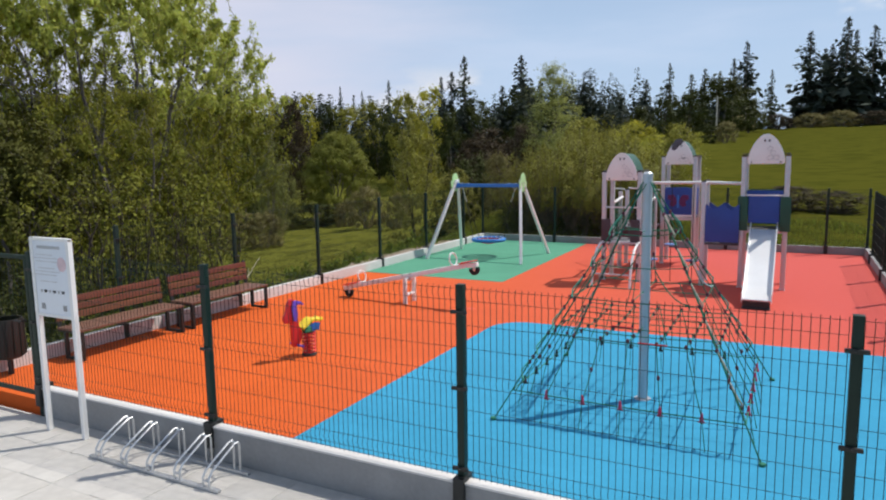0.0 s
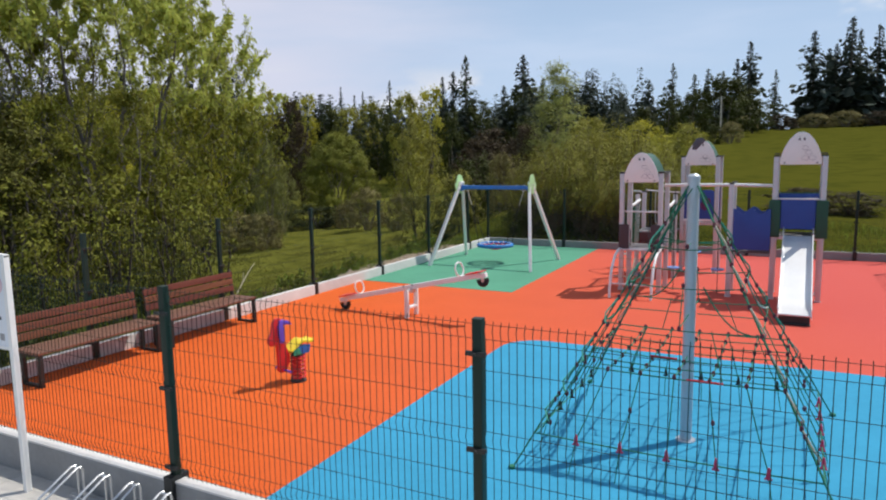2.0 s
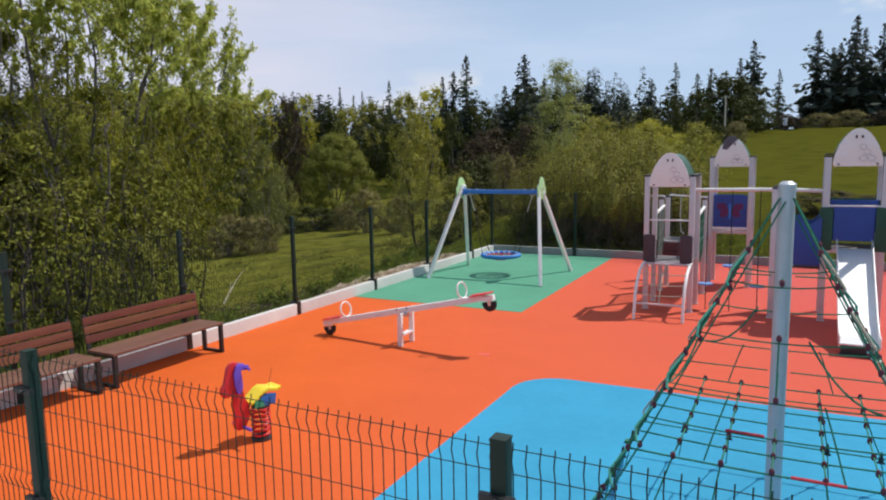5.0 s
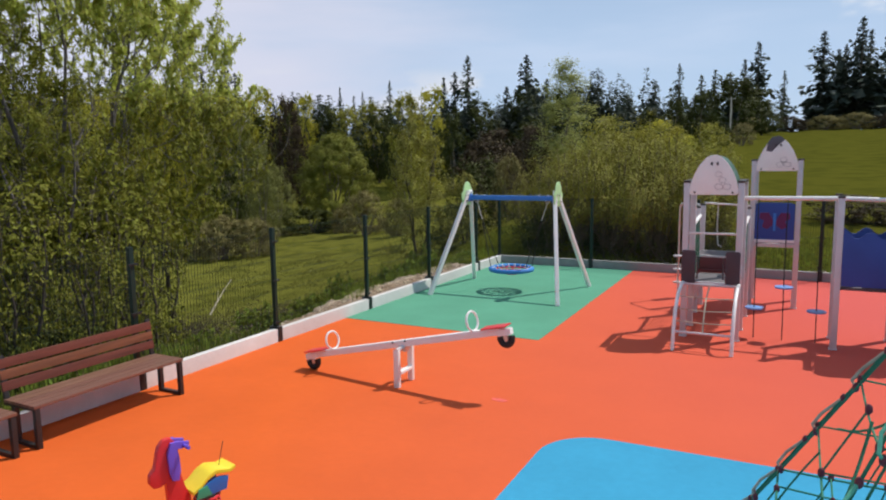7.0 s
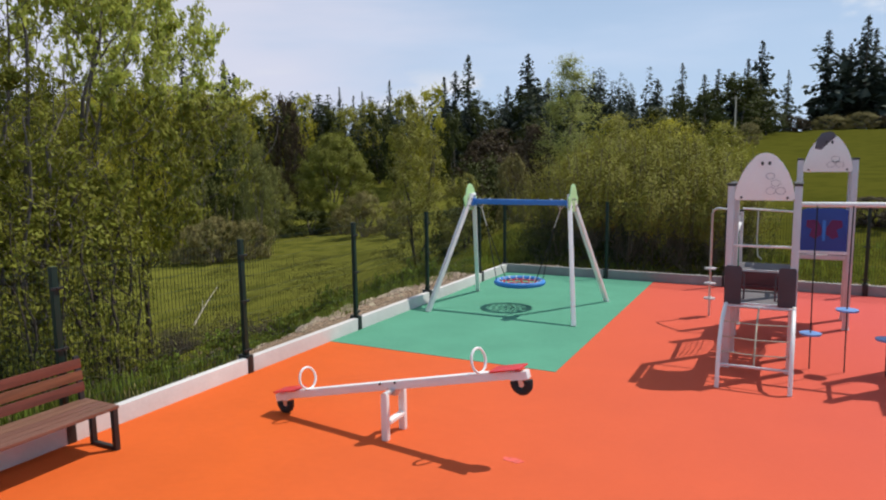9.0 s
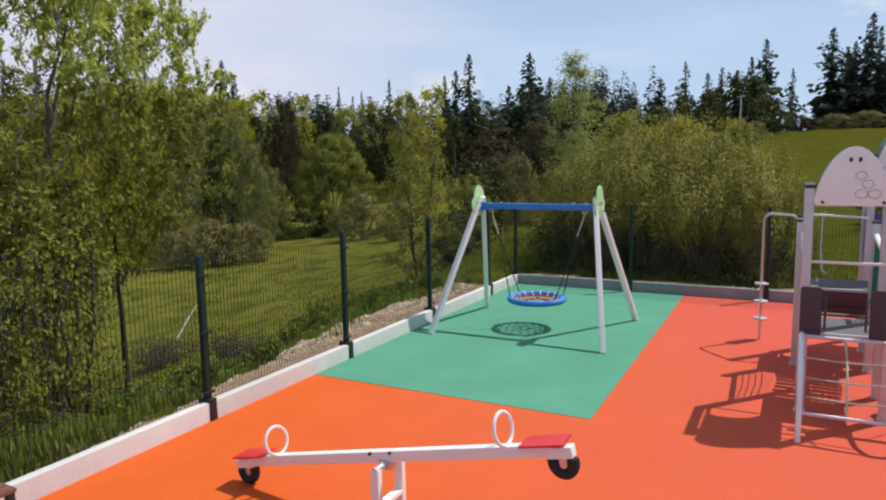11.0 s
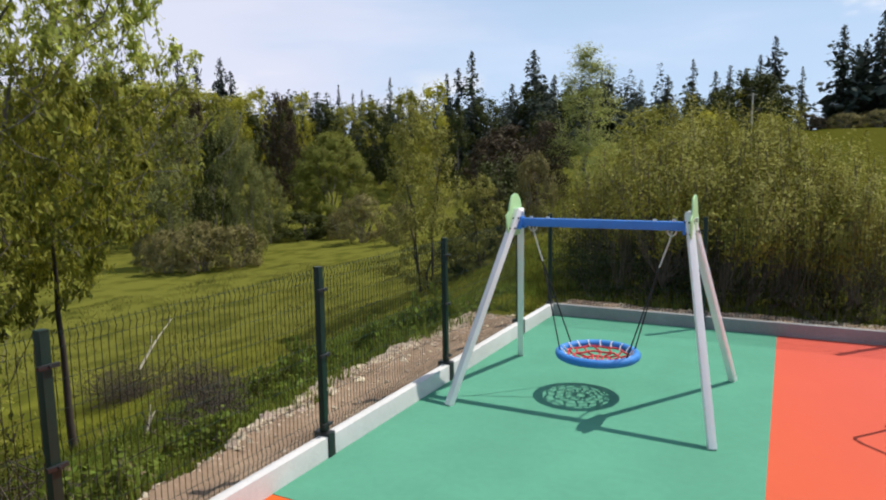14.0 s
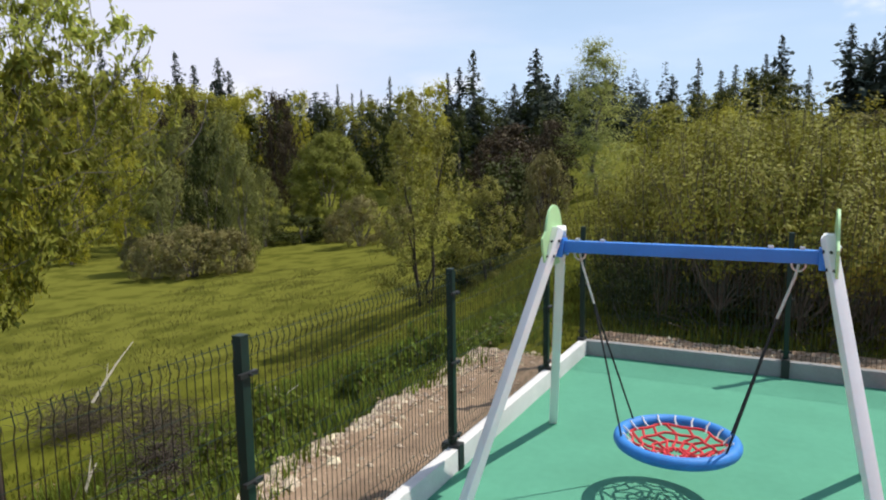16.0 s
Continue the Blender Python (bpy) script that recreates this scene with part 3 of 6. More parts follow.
# head of the valley
spruces([
    (-54.5, 131.9, 22.5, 4.6, 4), (-56.9, 130.6, 19.7, 3.9, 2), (-58.9, 129.6, 18.6, 3.4, 0), (-42, 132.8, 20.4, 6.4, 1), (-41.7, 144.2, 15.7, 4.6, 0),
    (-53.1, 149.6, 17.3, 5.6, 1),
    (-31, 172.4, 10.4, 5.3, 0), (-39.2, 168.1, 12, 5.3, 1)])
# far side of the valley
spruces([
    (-141.7, 152.2, 30.6, 9, 1), (-138.9, 153.2, 26.8, 8, 0), (-151.6, 152.6, 29.3, 8, 2), (-152.4, 146.9, 32.6, 6, 3), (-161.3, 141.9, 30.3, 6, 0),
    (-161.4, 130.8, 32.8, 6.5, 1), (-165.7, 139.3, 28.5, 5.5, 2), (-166, 122.3, 30.7, 3.5, 5), (-168.6, 115.1, 29.5, 3.6, 0), (-87.7, 133.2, 19.1, 2.0, 0),
    (-84.8, 134.5, 17.4, 1.8, 2), (-85.9, 139.7, 18.7, 2.0, 1), (-69.5, 125.5, 18.8, 2.4, 5), (-91.8, 130.7, 16.8, 2.2, 3), (-91, 133.3, 16.5, 2.1, 1)])


def far_wood(name, count, seed, spots, h0, h1, material, label):
    """Many far conifers in one mesh, scattered in a band of the plan."""
    r = np.random.default_rng(seed)
    vs, fs, o = [], [], 0
    src = conifer(seed + 90, 10, 3.4, material, whorls=28, tufts=2, ragged=0.45)[1]
    co = np.empty(len(src.vertices) * 3, dtype=np.float32)
    src.vertices.foreach_get("co", co)
    co = co.reshape(-1, 3)
    f = np.arange(len(co)).reshape(-1, 4)
    for _ in range(count):
        (ax, ay), (bx, by), deep = spots[int(r.integers(0, len(spots)))]
        u = r.uniform()
        x, y = ax + (bx - ax) * u + r.normal(0, deep), ay + (by - ay) * u + r.normal(0, deep)
        h, a = r.uniform(h0, h1), r.uniform(0, 6.3)
        rot = np.array(((math.cos(a), -math.sin(a), 0), (math.sin(a), math.cos(a), 0), (0, 0, 1)))
        v = (co * np.array((h / 7.0, h / 7.0, h / 10))) @ rot.T + np.array((x, y, float(ground_z(x, y)) - 0.5))
        vs.append(v)
        fs.append(f + o)
        o += len(v)
    ob = new(name, raw_mesh(name, np.concatenate(vs), np.concatenate(fs), material))
    return tagged(ob, label, "forest", kind="stuff")


far_wood("far_forest", 150, 5, [((-150, 100), (-75, 140), 8)], 14.5, 18.5, M_SPRUCE, "dark spruce forest closing the far side of the valley")
far_wood("far_forest", 130, 25, [((-75, 140), (-35, 165), 7), ((-62, 120), (-30, 140), 6)], 11, 15, M_SPRUCE, "dark spruce forest at the head of the valley")
far_wood("far_forest", 80, 15, [((-40, 160), (-12, 190), 6)], 6.5, 10, M_SPRUCE, "dark young spruce forest at the foot of the hillside")
far_wood("side_forest", 75, 6, [((-190, 60), (-150, 130), 9)], 20, 28, M_SPRUCE2, "mixed dark forest at the valley's side")
far_wood("ridge_forest", 60, 7, [((-20, 192), (70, 205), 4)], 4, 8, M_SPRUCE2, "low young forest along the top of the hillside")

# broad-leaved trees and shrubs of the valley
BROAD = {
    "yellow": crown_tree(21, 10, 7, 2, 0.16, 150, 42, (0.25, 0.16), M_WILLOW2, 0.05, 0.42, 0.35, 0.7, 0.30, 0.5, 0.02, None, 0.3),
    "yellow2": crown_tree(22, 10, 7, 3, 0.14, 150, 42, (0.25, 0.16), M_SPRING, 0.05, 0.36, 0.4, 0.7, 0.32, 0.5, 0.02, None, 0.45),
    "yellow_far": crown_tree(71, 10, 7, 2, 0.16, 80, 42, (0.36, 0.23), M_WILLOW2, 0.05, 0.44, 0.45, 0.6, 0.38, 0.5, 0.02, None, 0.5),
    "yellow2_far": crown_tree(72, 10, 7, 3, 0.14, 80, 42, (0.36, 0.23), M_SPRING, 0.05, 0.40, 0.5, 0.6, 0.38, 0.5, 0.02, None, 0.5),
    "grey": crown_tree(23, 10, 8, 4, 0.14, 190, 70, (0.20, 0.125), M_GREYLEAF, 0.02, 0.32, 0.5, 0.6, 0.34, 0.5, 0.02, None, 0.32, waist=0.2),
    "dark": crown_tree(24, 10, 9, 3, 0.16, 85, 44, (0.42, 0.27), M_DARKLEAF, 0.03, 0.38, 0.45, 0.6, 0.45, 0.5, 0.02, None, 0.3),
    "brown": crown_tree(25, 10, 7, 7, 0.12, 200, 26, (0.29, 0.16), M_BROWNLEAF, 0.04, 0.50, 0.2, 0.9, 0.26, 0.6, 0.026, twig_mat=M_DARKTWIG),
    "birch": crown_tree(26, 12, 5, 1, 0.13, 220, 62, (0.13, 0.085), M_BIRCHLEAF, 0.05, 0.20, 0.25, 0.7, 0.28, 0.3, 0.014, None, 0.14),
    "round": crown_tree(27, 10, 9, 8, 0.12, 420, 125, (0.16, 0.105), M_ROUNDLEAF, 0.02, 0.42, 0.62, 0.55, 0.30, 0.6, 0.016, None, 0.07, lift=0.8, waist=0.12),
    "olive": crown_tree(28, 3, 4.4, 9, 0.05, 120, 46, (0.14, 0.09), M_OLIVELEAF, 0.03, 0.40, 0.6, 0.6, 0.16, 0.7, 0.008, None, 0.18, waist=0.2),
}
SIZE = {"yellow": (10, 7), "yellow2": (10, 7), "yellow_far": (10, 7), "yellow2_far": (10, 7), "grey": (10, 8), "dark": (10, 9), "brown": (10, 7), "birch": (12, 5), "round": (10, 9), "olive": (3, 4.4)}
NAMES = {"yellow": ("willow_tree", "yellow-green leafing willow tree in the valley"), "yellow2": ("willow_tree", "bright spring-green willow tree in the valley"),
         "yellow_far": ("willow_tree", "yellow-green tree in the wood beyond the valley"), "yellow2_far": ("willow_tree", "spring-green tree in the wood beyond the valley"),
         "grey": ("shrub", "rounded grey-green willow shrub on the meadow"), "dark": ("broadleaf_tree", "dense dark green broad-leaved tree by the meadow"),
         "round": ("willow_shrub", "broad round olive-green willow shrub in the meadow"), "olive": ("shrub", "low dense olive-brown bush in the grass"),
         "brown": ("bare_shrub", "dark brown half-bare shrub in the valley"), "birch": ("birch_tree", "slender light green birch tree behind the shrubs")}


def grow(kind_, rows):
    """Trees of one kind; rows of x, y, height, width."""
    h0, w0 = SIZE[kind_]
    nm, lab = NAMES[kind_]
    for x, y, h, w in rows:
        plant(nm, BROAD[kind_], x, y, lab, "tree" if "tree" in nm else "shrub", "valley trees", (w / w0, w / w0, h / h0), rng.uniform(0, 360), 0.1)


grow("dark", [
    (-3.6, 132.5, 10.5, 13), (-9.8, 138.3, 8.5, 6.5), (-13.1, 131, 7.5, 5), (0.2, 149.2, 7, 7.5), (-18.2, 134, 6, 6), (-2.3, 106.2, 2.8, 3.4),
    (-47.1, 122.2, 12, 9.1), (-41.4, 129.8, 13, 9.4), (-32.8, 129.8, 11, 9.1), (-47.3, 56.8, 12.4, 4.6), (-46.6, 69.5, 3.1, 8.4), (-51.4, 69.3, 3.6, 4.6),
    (-60.9, 107.4, 13.1, 7.2), (-72.2, 97.1, 14.9, 5.6), (-74.5, 110.8, 13.3, 7.2), (-55.9, 104.9, 9.8, 5.6), (-43.5, 51.2, 7, 3), (-43.4, 102.4, 13.1, 5.5),
    (-19.7, 74.4, 8.9, 5.6), (-7.7, 34.3, 4, 3.3), (-8, 31.2, 2.4, 2.5),
    (-108.7, 77.9, 14.8, 13.0), (-98.0, 83.5, 14.6, 13.0), (-90.6, 91.9, 13.9, 11.5), (-84.7, 101.8, 12.7, 9.1)])
grow("brown", [
    (5.1, 168.7, 3.4, 7), (24, 176, 3.2, 8), (8.9, 33.3, 1.2, 3.6), (10.9, 33.7, 1.1, 3.2), (-68, 90.3, 17.2, 6.5), (-63.2, 87.5, 13.1, 4.1),
    (-17.8, 60.4, 7.9, 6.7), (-17.9, 55.6, 7.3, 2.9), (-15.8, 63.8, 7.3, 3.7), (-74.9, 75.9, 15.7, 3.9), (-74.2, 79.9, 17.1, 4.9), (-13.5, 58, 6.6, 4), (-14.5, 51, 6.4, 6), (-12, 47, 4.6, 4)])
grow("olive", [
    (11.4, 174.3, 3.2, 8), (17.4, 175.2, 3.4, 8), (-2.5, 166, 3.2, 7), (-0.2, 106, 3, 3.8), (-41.9, 45.8, 3.5, 4.6), (-39.5, 47.2, 3.9, 5.5),
    (-37.5, 49.3, 3.5, 4.4), (-36.4, 66, 4.8, 5.5), (-42, 69.7, 3.2, 3.8), (-47.8, 48.4, 3, 3), (-28.9, 60.9, 3.9, 3.6),
    (-5.6, 33.1, 3.2, 2)])
grow("yellow2", [
    (-73, 65.8, 18.3, 8.4), (-76.7, 58, 17.5, 8), (-79.3, 54.2, 16.6, 7.8), (-3, 41.8, 4.8, 3.9), (2.4, 43.5, 3.9, 3.7)])
grow("yellow2_far", [
    (-68.1, 108.3, 13.3, 8.9), (-66.6, 113.8, 13.8, 8.2), (-54.4, 106.6, 16, 8.8), (-80.2, 84, 18.6, 8.2), (-37.7, 77.7, 11.2, 5.3), (-118.3, 80.2, 17.0, 12.7),
    (-109.5, 89.5, 17.4, 12.1), (-95.8, 94.4, 17.4, 10.9), (-94.0, 85.8, 16.3, 10.2), (-87.1, 96.4, 15.7, 8.8)])
grow("yellow", [
    (-82.1, 66.7, 18.7, 8.9), (-59.5, 57.1, 11.5, 5.4), (-59, 50.3, 10, 6), (-0.7, 45.3, 4.2, 4.1)])
grow("yellow_far", [
    (-85.9, 105.2, 16.3, 6.7), (-48.7, 105.1, 16.8, 7.2), (-81.6, 78.8, 19.4, 8.7), (-80.5, 111.4, 15.4, 5.8), (-83.6, 98.1, 15, 4.9), (-113.8, 84.9, 17.3, 11.9),
    (-106.7, 95.6, 17.5, 11.5), (-99.2, 104.0, 16.5, 9.7), (-92.5, 107.3, 15.1, 8.6), (-84.8, 111.2, 14.3, 7.5)])
grow("round", [
    (-49.6, 78.6, 12.2, 11.2)])
grow("grey", [
    (-40.1, 53.5, 10.3, 4), (-45.8, 50.2, 8.8, 6.2), (-52, 63.7, 14.4, 5.8), (-59.4, 64.3, 14.3, 7.8), (-49.5, 66.5, 8.4, 4.4), (-64.2, 63.9, 12.7, 6.6)])
grow("birch", [
    (-10.2, 57, 10.4, 6.0)])

pole_at = (-3.3, 124.0)
solo("utility_pole", Acc().tube([(0, 0, 0), (0, 0, 7.2)], [0.14, 0.10], 8).box((0, 0, 6.9), (1.3, 0.10, 0.10)), M_DEAD, pose(*pole_at, float(ground_z(*pole_at)) - 0.2), "weathered wooden utility pole on the hillside", "pole")

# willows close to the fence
# upper leaves in the sunlit colour, lower ones in a darker colour for shade
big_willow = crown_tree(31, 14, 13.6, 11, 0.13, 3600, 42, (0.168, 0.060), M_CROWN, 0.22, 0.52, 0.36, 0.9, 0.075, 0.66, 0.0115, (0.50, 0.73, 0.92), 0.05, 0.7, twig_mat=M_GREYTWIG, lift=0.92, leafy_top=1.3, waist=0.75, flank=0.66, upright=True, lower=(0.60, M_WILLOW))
thin_willow = crown_tree(34, 9.6, 6.0, 5, 0.105, 300, 46, (0.100, 0.046), M_WILLOW, 0.14, 0.55, 0.2, 0.7, 0.11, 0.6, 0.006, (0.3, 0.75, 0.35), 0.3, 0.6, twig_mat=M_GREYTWIG, lift=0.8, upright=True)
young_willow = crown_tree(32, 6.0, 4.6, 1, 0.140, 330, 13, (0.115, 0.052), M_WILLOW2, 0.46, 0.72, 0.15, 0.75, 0.10, 0.6, 0.008, None, 0.18, twig_mat=M_DARKTWIG, lift=0.7)
# young willow form in the shade-darkened leaf colour
shade_willow = crown_tree(35, 6.0, 4.6, 5, 0.080, 300, 56, (0.095, 0.046), M_SHADEWILLOW, 0.26, 0.56, 0.15, 0.75, 0.12, 0.6, 0.006, (0.1, 0.6, 0.3), 0.5, twig_mat=M_GREYTWIG, lift=0.7)
sapling = crown_tree(33, 7.0, 4.2, 4, 0.050, 230, 48, (0.115, 0.055), M_SAPLING, 0.04, 0.24, 0.25, 0.7, 0.14, 0.6, 0.006, None, 0.25, twig_mat=M_DARKTWIG, lift=0.75)


def willow(meshes, height, x, y, top, wide, label, rz=0.0):
    """A willow whose top reaches the given level above the playground."""
    plant("willow_tree", meshes, x, y, label, "tree", "willows beyond the fence", (wide, wide, (top - float(ground_z(x, y))) / height), rz)


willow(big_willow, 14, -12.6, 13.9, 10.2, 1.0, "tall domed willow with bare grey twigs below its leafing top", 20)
willow(shade_willow, 6, -15.5, 10.5, 7.1, 1.6, "broad willow leafing out behind the first one", 140)
willow(thin_willow, 9.6, -13.4, 12.2, 7.4, 1.1, "slender sparse willow with dark leaning stems", 210)
willow(thin_willow, 9.6, -12.0, 8.6, 8.2, 1.1, "slender sparse willow with dark leaning stems", 300)
willow(thin_willow, 9.6, -7.9, 11.4, 5.0, 0.8, "slender sparse willow with dark leaning stems", 60)
willow(young_willow, 6, -9.9, 15.95, 4.8, 0.66, "young yellow-green willow with a bare dark trunk", 0)
willow(shade_willow, 6, -8.6, 8.2, 3.8, 1.1, "olive-green willow behind the benches", 130)
willow(shade_willow, 6, -11.4, 10.4, 4.2, 1.2, "olive-green willow behind the benches", 250)
plant("sapling", sapling, -8.4, 28.9, "young yellow-green tree standing alone in the meadow", "tree", "", (0.9, 0.9, 0.98))
plant("sapling", sapling, -6.4, 29.6, "low yellow-green sapling in the meadow grass", "tree", "", (0.6, 0.6, 0.5), 90)

# thicket under the willows, its leaf colours darkened to carry the shade there
thicket = [leafy(71 + i, 2.4, 2.8, 14, 2, 0.018, 3800, (0.09, 0.042), M_SHADEWILLOW if i else M_DARKLEAF, 0.6, 0.65, 3, 0.12, 0.02, 0.0065) for i in range(2)]
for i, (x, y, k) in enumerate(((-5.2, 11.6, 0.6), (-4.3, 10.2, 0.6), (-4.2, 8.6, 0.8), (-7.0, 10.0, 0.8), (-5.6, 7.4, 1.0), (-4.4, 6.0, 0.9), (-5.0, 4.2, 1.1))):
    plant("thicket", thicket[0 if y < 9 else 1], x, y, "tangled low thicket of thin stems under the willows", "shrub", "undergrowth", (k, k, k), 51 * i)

# dark-leaved thickets added as fill for the deep shade behind the shrub stems
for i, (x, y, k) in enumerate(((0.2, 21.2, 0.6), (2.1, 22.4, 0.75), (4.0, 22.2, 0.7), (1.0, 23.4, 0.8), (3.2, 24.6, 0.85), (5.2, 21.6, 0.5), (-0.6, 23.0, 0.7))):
    plant("thicket", thicket[0], x, y, "added dark leaf fill for the shade between the willow shrubs", "shrub", "undergrowth", (k, k, k), 77 * i)

# thin bare saplings in front of the thicket
stick = crown_tree(38, 3.4, 1.7, 3, 0.046, 70, 14, (0.085, 0.036), M_WILLOW, 0.15, 0.6, 0.1, 0.6, 0.10, 0.5, 0.007, None, 0.4, twig_mat=M_DARKTWIG)
for i, (x, y, k) in enumerate(((-3.7, 10.4, 1.0), (-3.3, 9.0, 0.85), (-4.8, 8.4, 1.2), (-4.0, 6.6, 1.0), (-5.4, 10.2, 1.3), (-6.5, 9.4, 1.6), (-7.4, 10.6, 1.7), (-6.2, 7.6, 1.5), (-7.6, 12.6, 1.7), (-6.0, 11.8, 1.5))):
    plant("sapling", stick, x, y, "thin half-bare sapling with dark stems", "tree", "undergrowth", (k, k, k), 83 * i)

# willow shrubs behind the far fence
shrubs = [crown_tree(41 + i, 3.7, 3.6, 14, 0.024, 165, 84, (0.080, 0.038), M_SHRUB, 0.52, 0.78, 0.10, 0.42, 0.085, 0.5, 0.009, None, 0.5, twig_mat=M_RODS, shoots=True, lift=0.75) for i in range(3)]
for i, (x, y, sc) in enumerate(((-0.6, 24.6, 0.72), (0.3, 22.6, 0.80), (1.6, 21.2, 0.88), (3.0, 20.9, 0.80), (4.4, 20.6, 0.70), (0.6, 26.4, 1.0), (1.4, 24.2, 1.0), (3.0, 23.4, 0.98), (4.6, 22.6, 0.80), (2.5, 26.4, 1.06), (1.0, 28.4, 1.12), (3.9, 25.2, 0.92))):
    plant("willow_shrub", shrubs[(i * 2) % 3], x, y, "many-stemmed yellow-green willow shrub behind the fence", "shrub", "shrubs behind the fence", (sc * 1.05, sc * 1.05, sc), 67 * i)


def twig_pile(name, x, y, size, count, seed, label):
    """A heap of thin dry twigs, each a bent stick."""
    r = np.random.default_rng(seed)
    a = Acc()
    for _ in range(count):
        p = Vector((r.normal(0, size * 0.45), r.normal(0, size * 0.3), abs(r.normal(0, size * 0.22))))
        d = Vector((r.normal(), r.normal(), r.normal() * 0.45)).normalized()
        n = r.uniform(0.3, 0.9) * size
        bend = Vector(r.normal(0, 0.12, 3)) * n
        a.tube([p - d * n / 2, p + bend, p + d * n / 2], [0.008, 0.006, 0.003], 4, cap=False)
    return solo(name, raw_mesh(name, a.v, a.f, M_TWIG, True), M_TWIG, pose(x, y, float(ground_z(x, y)) + 0.03), label, "brushwood", kind="stuff")


for x, y, size, count, seed, lab in (
        (-13.4, 19.9, 1.6, 380, 51, "heap of dry grey brushwood in the meadow grass"), (-9.8, 19.4, 1.4, 240, 52, "heap of dry grey brushwood in the meadow grass"),
        (-6.3, 16.8, 1.4, 300, 57, "heap of dry grey brushwood in the meadow grass"), (-3.0, 11.2, 0.9, 80, 53, "scatter of thin dry twigs on the bank"),
        (-2.6, 13.1, 0.8, 80, 54, "scatter of thin dry twigs on the bank"), (-2.2, 9.2, 0.8, 60, 55, "scatter of thin dry twigs on the bank"),
        (-4.2, 15.2, 0.8, 80, 56, "scatter of thin dry twigs on the bank")):
    twig_pile("brushwood", x, y, size, count, seed, lab)
for (x, y, z), pts in (
        ((-11.28, 18.77, -2.57), [(0, 0, 0), (-0.03, 0.41, 0.42), (-0.06, 0.76, 0.74), (-0.1, 1.23, 1.1)]),
        ((-7.85, 16.18, -2.76), [(0, 0, 0), (-0.01, 0.09, 0.19), (-0.01, 0.17, 0.31), (-0.02, 0.28, 0.42)]),
        ((-6.39, 18.91, -2.23), [(0, 0, 0), (0.13, 0.21, 0.25), (0.24, 0.39, 0.43), (0.39, 0.62, 0.6)])):
    st = Acc().tube(pts, [0.034, 0.028, 0.018, 0.008][:len(pts)], 6).tube([pts[1], (pts[1][0] - 0.1, pts[1][1] + 0.15, pts[1][2] + 0.35)], [0.015, 0.006], 5)
    solo("dead_branch", st, M_DEAD, pose(x, y, z), "bleached dead branch sticking out of the grass", "branch")


def grass(name, count, seed, x0, x1, y0, y1, h, label, material=None, fade=0.0):
    r = np.random.default_rng(seed)
    x, y = r.uniform(x0, x1, count), r.uniform(y0, y1, count)
    keep = ((x < -0.72 - 0.80 * np.clip((y - 9.0) / 5, 0, 1) - 0.25 * np.sin(y * 1.7) - 0.15 * np.sin(y * 4.1)) | (y > 19.5)) & (np.sin(x * 1.9 + np.sin(y * 1.3) * 2) + np.sin(y * 2.3 - x) + r.normal(0, 0.9, count) > -0.9)
    if fade:
        keep &= r.uniform(size=count) > smooth_step(0.0, fade, -x - 2) * 0.9 + smooth_step(16, 30, y) * 0.6
    x, y = x[keep], y[keep]
    n = len(x)
    base = np.stack([x, y, ground_z(x, y) - 0.02], 1)
    a = r.uniform(0, 2 * math.pi, n)
    hh = h * r.uniform(0.4, 1.5, n) * (1 + 0.5 * np.sin(x * 0.8) * np.sin(y * 0.7))
    side = np.stack([np.cos(a), np.sin(a), np.zeros(n)], 1) * (0.010 + 0.04 * hh[:, None])
    tip = base + np.stack([np.cos(a + 1.4) * hh * 0.35, np.sin(a + 1.4) * hh * 0.35, hh], 1)
    v = np.stack([base - side, base + side, tip], 1).reshape(-1, 3)
    ob = new(name, raw_mesh(name, v, np.arange(3 * n).reshape(-1, 3), material or M_BLADE))
    return tagged(ob, label, "grass", kind="stuff")


grass("meadow_grass", 260000, 8, -16, -0.8, 3, 30, 0.13, "uneven spring grass below the playground", None, 11.0)
grass("bank_grass", 60000, 23, -9, -1.2, 5, 22, 0.24, "tall uneven grass on the bank below the fence", M_WEED)
grass("dry_grass", 16000, 13, -7, -0.9, 4, 19, 0.14, "dry straw-coloured grass tufts on the bank", M_STRAW, 5.0)
grass("rough_meadow", 40000, 19, -36, -2, 21, 50, 0.13, "rough olive meadow grass in the valley", M_MEADOWBLADE)
grass("back_grass", 26000, 9, -4, 12, 19.3, 30, 0.16, "grass behind the far fence")
def bank_herbs(name, clumps, per, seed, label, material):
    """Low leafy herbs in uneven clumps on the bank outside the fence."""
    r = np.random.default_rng(seed)
    cx, cy = -1.9 - np.abs(r.normal(0, 3.2, clumps)), r.uniform(5, 21, clumps)
    size, high = r.uniform(0.12, 0.42, clumps), r.uniform(0.10, 0.38, clumps)
    k = np.repeat(np.arange(clumps), per)
    x, y = cx[k] + r.normal(0, 1, len(k)) * size[k], cy[k] + r.normal(0, 1, len(k)) * size[k]
    ok = x < -1.75
    x, y, k = x[ok], y[ok], k[ok]
    lift = high[k] * r.uniform(0.05, 1, len(k)) * np.exp(-((x - cx[k]) ** 2 + (y - cy[k]) ** 2) / (2 * size[k] ** 2))
    c = np.stack([x, y, ground_z(x, y) + lift], 1)
    v, f = leaf_quads(r, c, 0.085, 0.040, np.tile((0.0, 0.0, 1.0), (len(c), 1)), 0.6)
    ob = new(name, raw_mesh(name, v, f, material))
    return tagged(ob, label, "weeds", kind="stuff")


